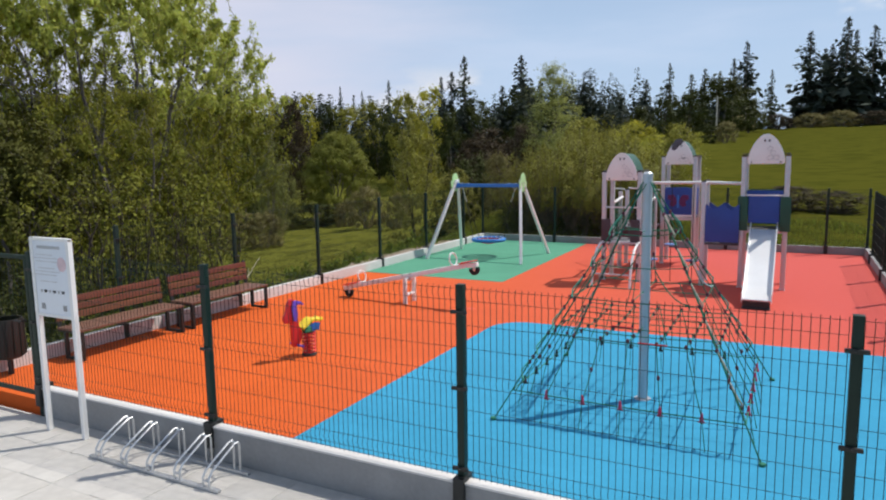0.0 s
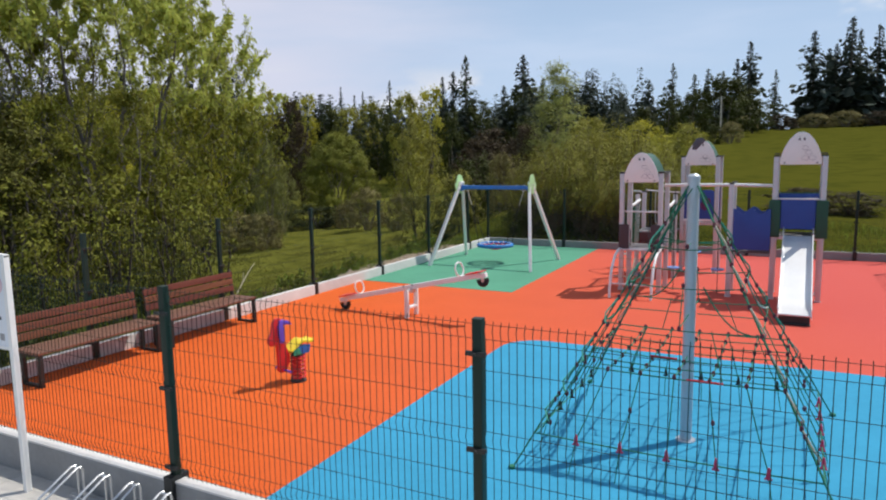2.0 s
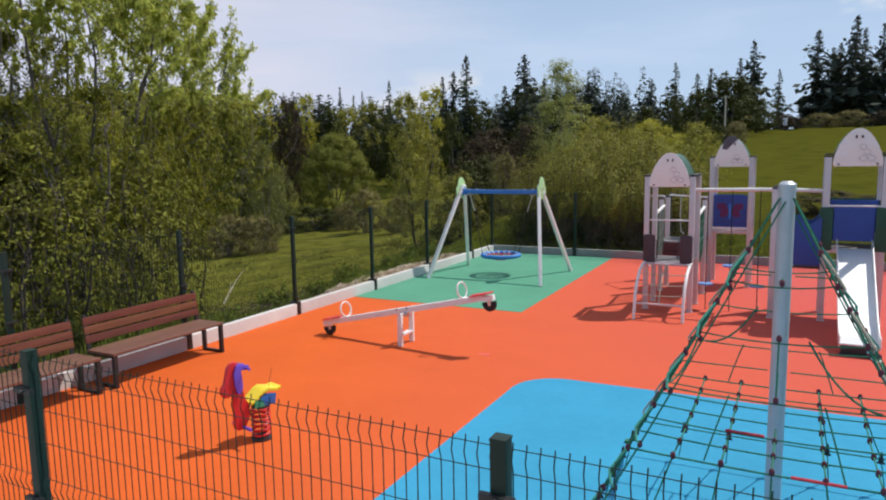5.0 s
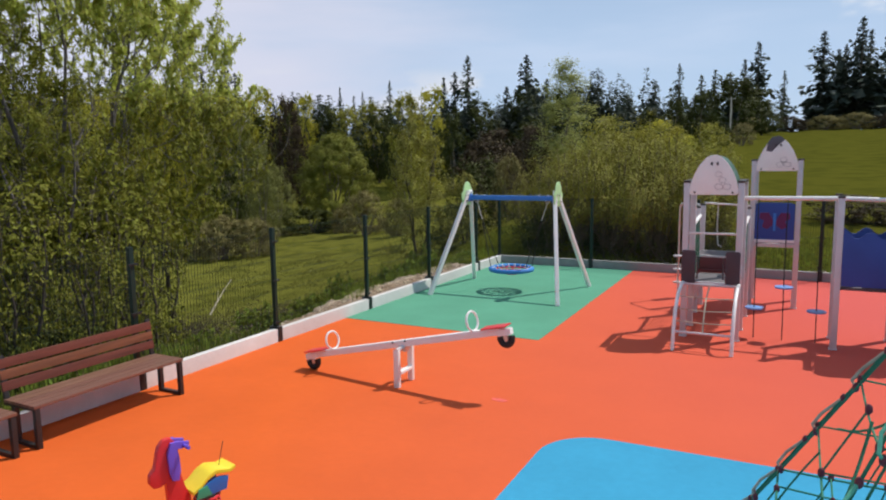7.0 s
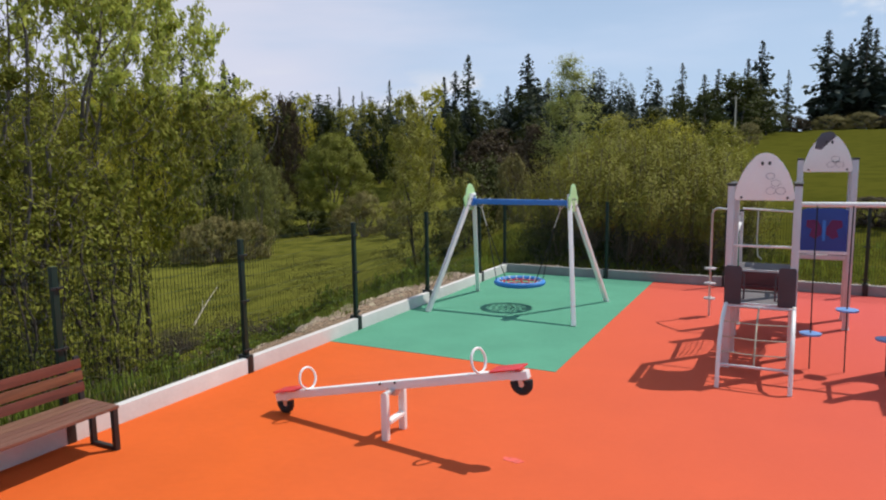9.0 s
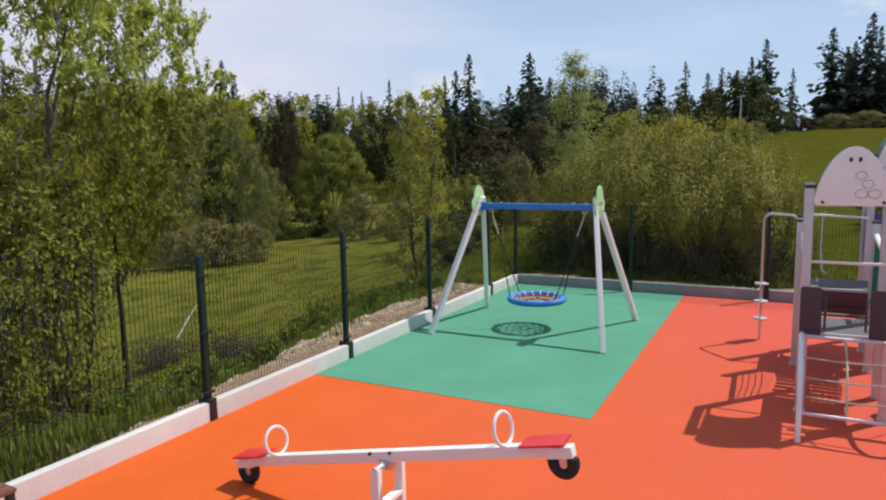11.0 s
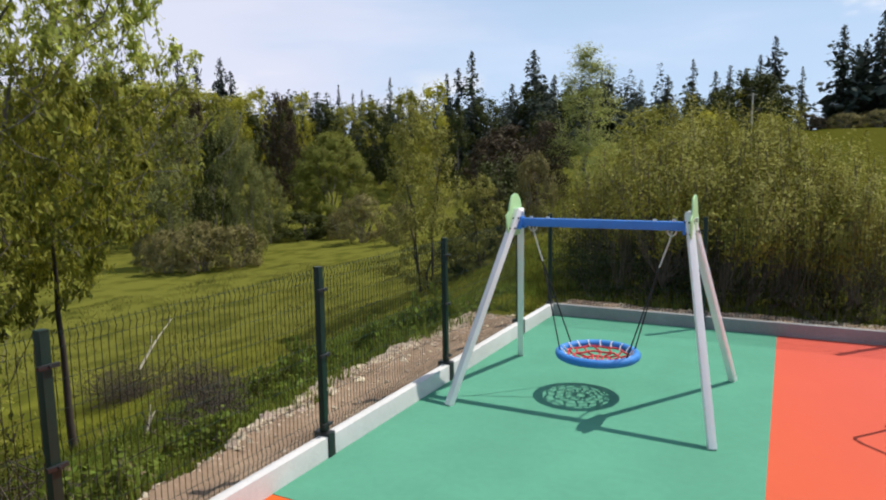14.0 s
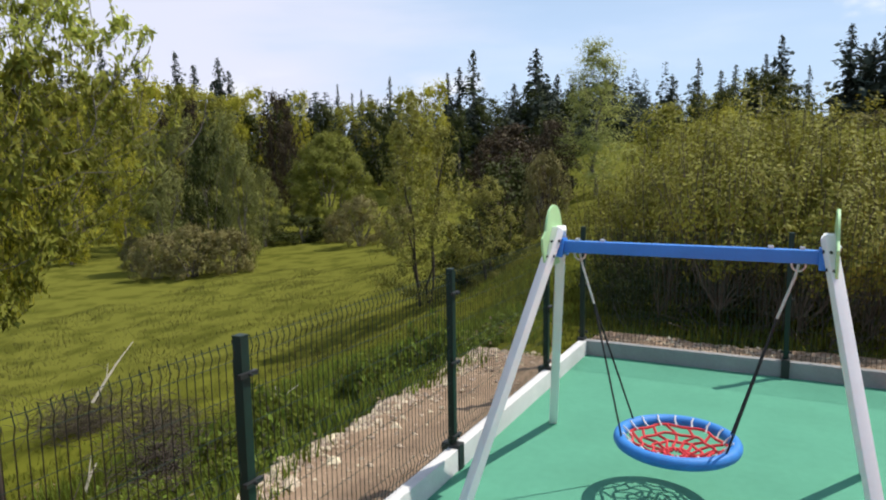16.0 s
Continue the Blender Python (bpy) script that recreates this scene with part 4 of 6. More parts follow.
bank_herbs("bank_weeds", 430, 90, 64, "low leafy weeds in clumps on the bank", M_WEED)
bank_herbs("bank_litter", 120, 60, 65, "brown dead leaves and stalks between the weeds", M_LITTER)
weeds = leafy(61, 0.55, 0.7, 6, 1, 0.006, 420, (0.09, 0.045), M_WEED, 0.6, 0.6, 4, 0.06, 0.05, 0.0045)
rng = np.random.default_rng(62)
for i in range(28):
    x, y = -1.5 - abs(rng.normal(0, 1.6)), rng.uniform(5, 18.5)
    k = rng.uniform(0.35, 1.1)
    plant("weed_clump", weeds, x, y, "leafy green weed clump on the bank beside the fence", "weed", "weeds on the bank", (k, k, k), rng.uniform(0, 360), 0.02)

# tall herbs by the fence corner
for i in range(16):
    x, y = -3.2 + rng.normal(0, 0.7), rng.uniform(15.4, 19.0)
    k = rng.uniform(0.8, 1.25)
    plant("tall_herb", weeds, x, y, "tall dark green herb clump by the fence corner", "weed", "weeds on the bank", (k * 0.8, k * 0.8, k * 1.4), rng.uniform(0, 360), 0.02)

# ---- materials of the equipment ----
M_ALU = mat("brushed_aluminium", (0.60, 0.57, 0.58), rough=0.42, metal=0.35, scale=6, vary=0.08)
M_WHITE = mat("white_paint", (0.80, 0.79, 0.77), rough=0.4, scale=4, vary=0.05)
M_ROOFWHITE = mat("white_roof_board", (0.88, 0.87, 0.83), rough=0.4, scale=3, vary=0.05)
M_STEEL = mat("galvanised_steel", (0.62, 0.63, 0.64), rough=0.38, metal=0.8, scale=9, vary=0.15)
M_SLIDE = mat("stainless_slide", (0.78, 0.78, 0.78), rough=0.36, metal=0.45, scale=3, vary=0.05)
M_POLE = mat("grey_pole", (0.50, 0.53, 0.57), rough=0.42, metal=0.3, scale=5, vary=0.08)
M_BOARD_BLUE = mat("blue_board", (0.022, 0.062, 0.29), rough=0.45, scale=3, vary=0.12, bump=0.1)
M_BOARD_GREEN = mat("dark_green_board", (0.012, 0.075, 0.040), rough=0.5, scale=3, vary=0.15)
M_BOARD_GREY = mat("grey_board", (0.10, 0.095, 0.115), rough=0.55, scale=3, vary=0.15)
M_BOARD_RED = mat("crimson_board", (0.13, 0.030, 0.034), rough=0.5, scale=3, vary=0.15)
M_PINK = mat("magenta_board", (0.12, 0.010, 0.085), rough=0.5, scale=3, vary=0.1)
M_BOARD_BROWN = mat("purplish_brown_board", (0.062, 0.040, 0.047), rough=0.55, scale=3, vary=0.15)
M_LADDERROPE = mat("beige_rope", (0.42, 0.38, 0.29), rough=0.85, scale=30, vary=0.2, bump=0.4, bump_scale=200)
M_DECK = mat("grey_deck", (0.11, 0.10, 0.105), rough=0.8, scale=4, vary=0.2, bump=0.3)
M_MARK = mat("dark_marking", (0.035, 0.032, 0.032), rough=0.6)
M_LINE = mat("grey_line", (0.30, 0.30, 0.31), rough=0.6)
M_BEAM = mat("blue_beam", (0.035, 0.19, 0.58), rough=0.4, scale=4, vary=0.1)
M_STEPBLUE = mat("pale_blue_step", (0.16, 0.30, 0.62), rough=0.4, scale=6, vary=0.1)
M_NEST = mat("blue_nest_cover", (0.025, 0.20, 0.56), rough=0.6, scale=12, vary=0.15, bump=0.3)
M_LIME = mat("lime_plate", (0.42, 0.66, 0.32), rough=0.45, scale=4, vary=0.1)
M_REDROPE = mat("red_rope", (0.55, 0.035, 0.045), rough=0.85, scale=30, vary=0.2)
M_GREENROPE = mat("green_rope", (0.018, 0.160, 0.088), rough=0.85, scale=30, vary=0.25, bump=0.4, bump_scale=200)
M_LOOP = mat("light_green_rope", (0.10, 0.42, 0.28), rough=0.8, scale=30, vary=0.25, bump=0.4, bump_scale=200)
M_KNOT = mat("crimson_knot", (0.11, 0.014, 0.028), rough=0.5, scale=20, vary=0.2)
M_BLACKROPE = mat("black_rope", (0.015, 0.016, 0.016), rough=0.8, scale=30, vary=0.2)
M_PALEROPE = mat("pale_chain", (0.55, 0.55, 0.50), rough=0.5, scale=20, vary=0.2)
M_REDPLASTIC = mat("red_plastic", (0.62, 0.022, 0.025), rough=0.4, scale=5, vary=0.1)
M_CONNECTOR = mat("pink_red_plastic", (0.62, 0.022, 0.075), rough=0.45, scale=5, vary=0.1)
M_YELLOW = mat("yellow_plastic", (0.80, 0.62, 0.03), rough=0.45, scale=5, vary=0.08)
M_PURPLE = mat("purple_plastic", (0.16, 0.085, 0.55), rough=0.4, scale=5, vary=0.1)
M_BLUEPL = mat("blue_plastic", (0.02, 0.13, 0.42), rough=0.4, scale=5, vary=0.1)
M_TEAL = mat("teal_plastic", (0.03, 0.28, 0.15), rough=0.4, scale=5, vary=0.1)
M_TYRE = mat("black_tyre", (0.014, 0.014, 0.014), rough=0.75, scale=20, vary=0.2)
M_WOOD = mat("stained_wood", (0.150, 0.042, 0.019), rough=0.55, scale=3, vary=0.35, bump=0.25, bump_scale=40, each=0.15, streak=(9, 0.6, 9))
M_SEATWOOD = mat("weathered_seat_wood", (0.180, 0.085, 0.060), rough=0.36, scale=3, vary=0.3, bump=0.25, bump_scale=40, each=0.12, streak=(9, 0.6, 9))
M_BINWOOD = mat("dark_bin_wood", (0.014, 0.009, 0.008), rough=0.6, scale=4, vary=0.3)
M_IRON = mat("black_iron", (0.018, 0.017, 0.018), rough=0.5, scale=8, vary=0.25)
M_SIGN = mat("sign_white", (0.72, 0.76, 0.82), rough=0.35, scale=2, vary=0.03)
M_SIGNFAINT = mat("sign_faint", (0.58, 0.59, 0.62), rough=0.5)
M_SIGNTXT = mat("sign_grey", (0.42, 0.43, 0.45), rough=0.5)
M_SIGNPINK = mat("sign_pink", (0.66, 0.50, 0.54), rough=0.5)
M_PINKCHALK = mat("pink_patch", (0.66, 0.10, 0.075), rough=0.8, scale=20, vary=0.3)

# ---- paving outside the front fence ----
acc = Acc().box((2.0, -4.0, -0.19), (22.0, 12.06, 0.10))
paving = solo("pavement", acc, M_PAVEBED, pose(0, 0, 0), "light grey concrete slab paving before the fence", "pavement", kind="structure")

# ---- plinth boards and fences ----
TOP = 1.75


def plinth(name, segs, z0, z1, axis, at, label):
    """Concrete boards between the posts, each one a piece."""
    hub = thing(name, pose(0, 0, 0), label, "plinth", kind="structure")
    for a, b in segs:
        w = b - a - 0.06
        acc = Acc().box((0, 0, (z0 + z1) / 2), (w, 0.10, z1 - z0))
        m = pose((a + b) / 2, at, 0) if axis == "x" else pose(at, (a + b) / 2, 0, 0, 0, 90)
        # added pale strip paints the sun on the front boards' top edge
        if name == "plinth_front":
            part("coping", Acc().box((0, 0, z1 + 0.008), (w, 0.112, 0.018)), M_CONC_LIT, hub, "thin pale strip for the sunlit top edge", bevel=0.004, at=pose((a + b) / 2, at, 0))
        # sunlit tone on the meadow side, shaded tone on the other three
        part("board", acc, M_CONC_LIT if name == "plinth_left" else M_CONC_SHADE, hub, bevel=0.006, at=m)


def wire_panel(length, height=1.53):
    """A welded mesh panel with three folded ridges; wires 50 mm apart."""
    prof = []
    for zc in (0.11, 0.80, 1.47):
        prof += [(zc - 0.05, 0.0), (zc, 0.016), (zc + 0.05, 0.0)]
    prof = [(0.0, 0.0)] + prof + [(height, 0.0)]
    n = int(length / 0.05)
    a = Acc()
    for i in range(n + 1):
        x = -length / 2 + i * length / n
        a.tube([(x, -o, z) for z, o in prof], 0.0030, 3, cap=False)
    for z, o in ((0.02, 0), (0.06, 0), (0.16, 0), (0.36, 0), (0.56, 0), (0.75, 0), (0.85, 0), (1.05, 0), (1.23, 0), (1.42, 0), (height - 0.02, 0)):
        a.tube([(-length / 2, -o - 0.006, z), (length / 2, -o - 0.006, z)], 0.0021, 4)
    return raw_from(a, "mesh_panel", M_FENCE)


def raw_from(a, name, material):
    """Mesh of mixed faces with no clean-up, for wires."""
    me = bpy.data.meshes.new(name)
    me.from_pydata(a.v, [], a.f)
    me.materials.append(material)
    return me


PANELS = {}
post_me = Acc().box((0, 0, TOP / 2), (0.06, 0.06, TOP)).box((0, 0, TOP + 0.004), (0.063, 0.063, 0.012)).mesh("post", 0.004)
post_me.materials.append(M_FENCE)
shoe_me = Acc().box((0, 0, 0.115), (0.092, 0.175, 0.25)).mesh("shoe", 0.005)
shoe_me.materials.append(M_CLAMP)
clamp_me = Acc().box((0, -0.02, 0), (0.13, 0.028, 0.026)).tube([(0, -0.03, 0), (0, -0.05, 0)], 0.010, 8).mesh("clamp", 0.003)
clamp_me.materials.append(M_CLAMP)


def fence(name, posts, turn, label):
    """Posts with mesh panels between them; turn is the way the panel's face looks."""
    hub = thing(name, pose(0, 0, 0), label, "fence")
    for x, y in posts:
        p = part("post", post_me, M_FENCE, hub, at=pose(x, y, 0, 0, 0, turn))
        part("shoe", shoe_me, M_CLAMP, p, at=pose(0, 0, -0.006))
        for z in (0.30, 0.95, 1.55):
            part("clamp", clamp_me, M_CLAMP, p, at=pose(0, -0.02, z))
    for (x0, y0), (x1, y1) in zip(posts, posts[1:]):
        length = round(math.hypot(x1 - x0, y1 - y0) - 0.07, 1)
        if length not in PANELS:
            PANELS[length] = wire_panel(length)
        part("mesh_panel", PANELS[length], M_FENCE, hub, at=pose((x0 + x1) / 2, (y0 + y1) / 2, 0.215, 0, 0, turn))
    return hub


FRONT = [(1.75, 2.1), (4.38, 2.1), (7.05, 2.1), (9.64, 2.1), (11.01, 2.1)]
LEFT = [(-0.01, y) for y in (2.1, 4.50, 6.98, 9.48, 12.0, 14.44, 16.9, 18.4)]
BACK = [(-0.01, 18.4), (2.5, 18.4), (5.02, 18.4), (7.57, 18.4), (10.06, 18.4), (11.01, 18.4)]
RIGHT = [(11.01, y) for y in (2.1, 4.5, 7.0, 9.5, 12.0, 14.4, 16.9, 18.4)]
fence("front_fence", FRONT, 0, "dark green welded mesh fence panels along the front edge")
fence("side_fence", LEFT[1:-1], 90, "dark green welded mesh fence beside the benches and the meadow")
fence("back_fence", BACK, 180, "dark green welded mesh fence before the willow shrubs")
fence("right_fence", RIGHT[1:-1], -90, "dark green welded mesh fence along the hillside edge")
plinth("plinth_front", [(a[0], b[0]) for a, b in zip(FRONT, FRONT[1:])], -0.24, 0.18, "x", 2.1, "concrete plinth boards in shaded grey under the front fence")
plinth("plinth_left", [(a[1], b[1]) for a, b in zip(LEFT, LEFT[1:])], -0.25, 0.20, "y", 0.015, "concrete plinth boards in a sunlit pale tone along the meadow side")
plinth("plinth_back", [(a[0], b[0]) for a, b in zip(BACK, BACK[1:])], -0.25, 0.20, "x", 18.4, "concrete plinth boards in shaded grey along the far side")
plinth("plinth_right", [(a[1], b[1]) for a, b in zip(RIGHT, RIGHT[1:])], -0.25, 0.20, "y", 11.01, "concrete plinth boards in shaded grey along the hill side")

# gate in the front corner
gate = thing("gate", pose(0.86, 2.1, 0), "dark green steel gate standing in the front corner of the fence", "gate")
for sx in (-1, 1):
    part("gate_post", Acc().box((sx * 0.86, 0, TOP / 2 - 0.1), (0.07, 0.07, TOP + 0.2)), M_FENCE, gate, bevel=0.004)
part("gate_frame", Acc().box((0, 0, 1.68), (1.58, 0.04, 0.045)).box((0, 0, 0.10), (1.58, 0.04, 0.045)).box((-0.77, 0, 0.89), (0.045, 0.04, 1.54)).box((0.77, 0, 0.89), (0.045, 0.04, 1.54)), M_FENCE, gate, bevel=0.003)
for i in range(24):
    part("bar", Acc().tube([(-0.72 + i * 1.44 / 23, 0, 0.12), (-0.72 + i * 1.44 / 23, 0, 1.66)], 0.0025, 4), M_FENCE, gate)
part("gate_handle", Acc().tube([(0.70, -0.02, 0.95), (0.70, -0.07, 0.95), (0.58, -0.07, 0.95)], 0.010, 8), M_CLAMP, gate, "black lever handle")

# ---- gravel strip and stones beyond the plinth ----
def verge(u, g, inner=-0.10):
    """Level of the earth strip: falling outwards from the plinth, with a low lip of stones near its outer edge."""
    return max(g + 0.03, inner - 0.10 * u ** 1.5) + 0.03 * math.exp(-((u - 0.88) / 0.1) ** 2)


def left_width(y):
    return 0.80 + 0.86 * min(1, max(0, (y - 9.0) / 5)) + 0.06 * math.sin(y * 3.6) + 0.03 * math.sin(y * 10.3)


def strip(name, pts_in, pts_out, label, inner=-0.10):
    vs, fs = [], []
    r = np.random.default_rng(len(pts_in))
    rows = 17
    for (ax, ay), (bx, by) in zip(pts_in, pts_out):
        for j in range(rows):
            u = j / (rows - 1)
            x, y = ax + (bx - ax) * u, ay + (by - ay) * u
            g = float(ground_z(x, y))
            vs.append((x, y, verge(u, g, inner) + r.normal(0, 0.013) if j < rows - 1 else g - 0.08))
    k = len(pts_in)
    for i in range(k - 1):
        for j in range(rows - 1):
            o = i * rows + j
            fs.append((o, o + 1, o + rows + 1, o + rows))
    ob = new(name, raw_mesh(name, vs, fs, M_GRAVEL, True))
    return tagged(ob, label, "gravel", kind="structure")


strip("gravel_left", [(-0.06, 1.0 + 0.125 * i) for i in range(141)], [(-0.06 - left_width(1.0 + 0.125 * i), 1.0 + 0.125 * i) for i in range(141)], "brown earth and gravel strip beside the plinth")
strip("gravel_back", [(-0.05 + 0.125 * i, 18.46) for i in range(102)], [(-0.05 + 0.125 * i, 19.7 + 0.12 * math.sin(i * 0.3)) for i in range(102)], "brown earth and gravel strip behind the far plinth", 0.08)


def stones(name, count, seed, spots, size, label):
    """Loose stones, each a rough lump, in one mesh."""
    r = np.random.default_rng(seed)
    base = np.array([(1, 0, 0), (-1, 0, 0), (0, 1, 0), (0, -1, 0), (0, 0, 1), (0, 0, -1)], float)
    tri = np.array([(4, 0, 2), (4, 2, 1), (4, 1, 3), (4, 3, 0), (5, 2, 0), (5, 1, 2), (5, 3, 1), (5, 0, 3)])
    vs, fs = [], []
    for i in range(count):
        x, y, z = spots(r)
        s = size * r.lognormal(0, 0.55)
        vs.append((base + r.normal(0, 0.2, (6, 3))) * s * np.array((1, 0.8, 0.6)) + np.array((x, y, z)))
        fs.append(tri + 6 * i)
    ob = new(name, raw_mesh(name, np.concatenate(vs), np.concatenate(fs), M_STONE))
    return tagged(ob, label, "stones", kind="stuff")


def left_edge(r):
    y = 18.6 - 6.6 * r.uniform() ** 1.4 if r.uniform() < 0.95 else r.uniform(4, 12)
    u = r.beta(13, 1.4) if r.uniform() < 0.91 else r.uniform()
    x = -0.06 - u * left_width(y)
    return x, y, verge(u, float(ground_z(x, y)))


def back_edge(r):
    x, u = r.uniform(0, 12), r.beta(4, 2)
    y = 18.43 + u * 1.25
    return x, y, verge(u, float(ground_z(x, y)), 0.08)


stones("edge_stones", 6500, 4, left_edge, 0.016, "pale crushed stones on the edge of the earth strip")
stones("far_edge_stones", 2000, 5, back_edge, 0.015, "pale crushed stones behind the far plinth")

# ---- benches ----
def bench_set():
    b = thing("bench", pose(0.40, 6.2, 0), "park bench with brown wooden slats and black steel frame", "bench", "benches by the fence")
    for i in range(5):
        part("seat_slat", Acc().box((-0.205 + i * 0.101, 0, 0.425), (0.095, 1.80, 0.032)), M_SEATWOOD, b, "weathered reddish seat slat", bevel=0.006)
    for i in range(3):
        part("back_slat", Acc().box((-0.262 - i * 0.014, 0, 0.56 + i * 0.115), (0.030, 1.80, 0.095), ry=-7), M_WOOD, b, bevel=0.006)
    for s in (-1, 1):
        y = s * 0.865
        a = Acc().box((0.215, y, 0.205), (0.05, 0.05, 0.41)).box((-0.12, y, 0.205), (0.05, 0.05, 0.41)).box((0.05, y, 0.018), (0.28, 0.048, 0.035)).box((0.0, y, 0.395), (0.42, 0.05, 0.03))
        part("end_frame", a, M_IRON, b, bevel=0.004)
        part("back_post", Acc().box((-0.275, y, 0.62), (0.035, 0.05, 0.50), ry=-7).box((-0.215, y, 0.40), (0.12, 0.05, 0.03)), M_IRON, b, bevel=0.004)
    return b


b0 = bench_set()
copy_thing(b0, pose(0.40, 4.24, 0))

# paper notice on the plinth
solo("paper_notice", Acc().box((0, 0, 0), (0.004, 0.075, 0.11)).box((0.003, 0, -0.005), (0.002, 0.012, 0.05)), M_WHITE, pose(0.069, 4.83, 0.13), "small white paper notice on the concrete plinth behind a bench", "notice")

# litter bin by the gate
bin_ = thing("litter_bin", pose(0.26, 2.60, -0.06), "dark brown slatted litter bin on a black post by the gate", "litter bin")
part("post", Acc().tube([(0, 0, 0), (0, 0, 0.35)], 0.035, 10).box((0, 0, 0.01), (0.16, 0.16, 0.02)), M_IRON, bin_)
part("body", Acc().tube([(0, 0, 0.28), (0, 0, 0.30), (0, 0, 0.80), (0, 0, 0.80), (0, 0, 0.5)], [0.14, 0.165, 0.185, 0.165, 0.15], 20), M_IRON, bin_)
for i in range(14):
    t = 2 * math.pi * i / 14
    part("slat", Acc().box((0.185 * math.cos(t), 0.185 * math.sin(t), 0.55), (0.02, 0.062, 0.46), rz=math.degrees(t)), M_BINWOOD, bin_, bevel=0.004)

# ---- notice board ----
sign = thing("notice_board", pose(2.522, 1.832, -0.14) @ Matrix.Diagonal((0.93, 1, 0.988, 1)), "white notice board on two white posts before the fence", "notice board")
for sx in (-0.315, 0.315):
    part("post", Acc().box((sx, 0, 1.06), (0.05, 0.05, 2.12)), M_WHITE, sign, bevel=0.004)
pan = part("panel", Acc().box((0, 0, 1.71), (0.60, 0.03, 0.82)), M_SIGN, sign, bevel=0.004)
part("top_rail", Acc().box((0, 0, 2.115), (0.68, 0.045, 0.03)), M_WHITE, sign, bevel=0.003)
part("bottom_rail", Acc().box((0, 0, 1.305), (0.58, 0.045, 0.03)), M_WHITE, sign, bevel=0.003)
part("text_bar", Acc().box((-0.02, -0.017, 2.03), (0.40, 0.004, 0.030)), M_SIGNTXT, pan)
for i in range(9):
    part("text_bar", Acc().box((-0.10 + 0.02 * (i % 3), -0.017, 1.95 - i * 0.035), (0.28 + 0.05 * ((i * 7) % 4), 0.004, 0.010)), M_SIGN if i % 4 == 3 else M_SIGNFAINT, pan)
part("pink_shape", Acc().tube([(0.19, -0.0175, 1.86), (0.19, -0.0155, 1.86)], 0.075, 20), M_SIGNPINK, pan)
for i in range(6):
    part("picture_mark", Acc().box((-0.20 + i * 0.075, -0.017, 1.565), (0.035 + 0.012 * (i % 2), 0.004, 0.028)), M_MARK if i % 2 else M_SIGNTXT, pan)
for sx in (-0.19, 0.19):
    part("emblem", Acc().box((sx, -0.017, 1.40), (0.06, 0.004, 0.06)), M_LINE, pan)

# ---- bicycle rack ----
rack = thing("bicycle_rack", pose(4.11, 1.72, -0.14) @ Matrix.Diagonal((0.96, 0.92, 0.86, 1)), "galvanised five-place bicycle rack on the paving", "bicycle rack")
for yy in (-0.16, 0.24):
    part("rail", Acc().box((0, yy, 0.020), (1.78, 0.045, 0.03)), M_STEEL, rack, bevel=0.004)
for i in range(5):
    x = -0.74 + i * 0.37
    for dx in (-0.038, 0.038):
        part("hoop", Acc().tube([(x + dx, -0.17, 0.03), (x + dx, -0.17, 0.13), (x + dx, -0.13, 0.19), (x + dx, 0.18, 0.36), (x + dx, 0.225, 0.36), (x + dx, 0.24, 0.32), (x + dx, 0.24, 0.03)], 0.011, 8), M_STEEL, rack)
    part("cross_bar", Acc().tube([(x - 0.038, -0.17, 0.10), (x + 0.038, -0.17, 0.10)], 0.009, 6), M_STEEL, rack)
    part("cross_bar", Acc().tube([(x - 0.038, 0.20, 0.36), (x + 0.038, 0.20, 0.36)], 0.009, 6), M_STEEL, rack)

# ---- nest swing ----
SW = (1.80, 14.72)
swing = thing("nest_swing", pose(SW[0], SW[1], 0), "nest swing with white posts, blue beam and lime green end plates", "swing")
for sx in (-1, 1):
    for sy in (-1, 1):
        foot, top_ = Vector((sx * 1.36, sy * 1.09, 0)), Vector((sx * 0.95, sy * 0.045, 2.10))
        d = top_ - foot
        q = d.to_track_quat("Z", "Y").to_matrix().to_4x4()
        leg = Acc().box((0, 0, d.length / 2), (0.078, 0.078, d.length)).mesh("leg", 0.014)
        leg.transform(Matrix.Translation(foot) @ q)
        post = part("leg", leg, M_WHITE, swing)
        for k in (0.955, 0.90):
            p = foot.lerp(top_, k)
            part("bolt", Acc().tube([p + Vector((-0.05, 0, 0)), p + Vector((0.05, 0, 0))], 0.013, 8).tube([p + Vector((0, -0.053, 0)), p + Vector((0, 0.053, 0))], 0.012, 8), M_MARK, post)
    out = []
    for k in range(25):
        t = math.pi * (-0.28 + 1.56 * k / 24)
        out.append((0.20 * math.cos(t) * (1.0 if math.sin(t) > 0 else 1.4), 2.06 + 0.23 * math.sin(t) * (1.0 if math.sin(t) > 0 else 1.5)))
    plate = part("end_plate", Acc().prism(out, 0.018, (sx * 1.004, 0, 0), "yz"), M_LIME, swing, "lime green rounded end plate", bevel=0.004)
    for yy, zz in ((-0.07, 2.03), (0.07, 2.03), (-0.10, 1.90), (0.10, 1.90)):
        part("bolt", Acc().tube([(sx * 0.985, yy, zz), (sx * 1.028, yy, zz)], 0.016, 8), M_STEEL, plate)
part("beam", Acc().box((0, 0, 1.955), (1.86, 0.085, 0.095)), M_BEAM, swing, "blue crossbeam", bevel=0.012)
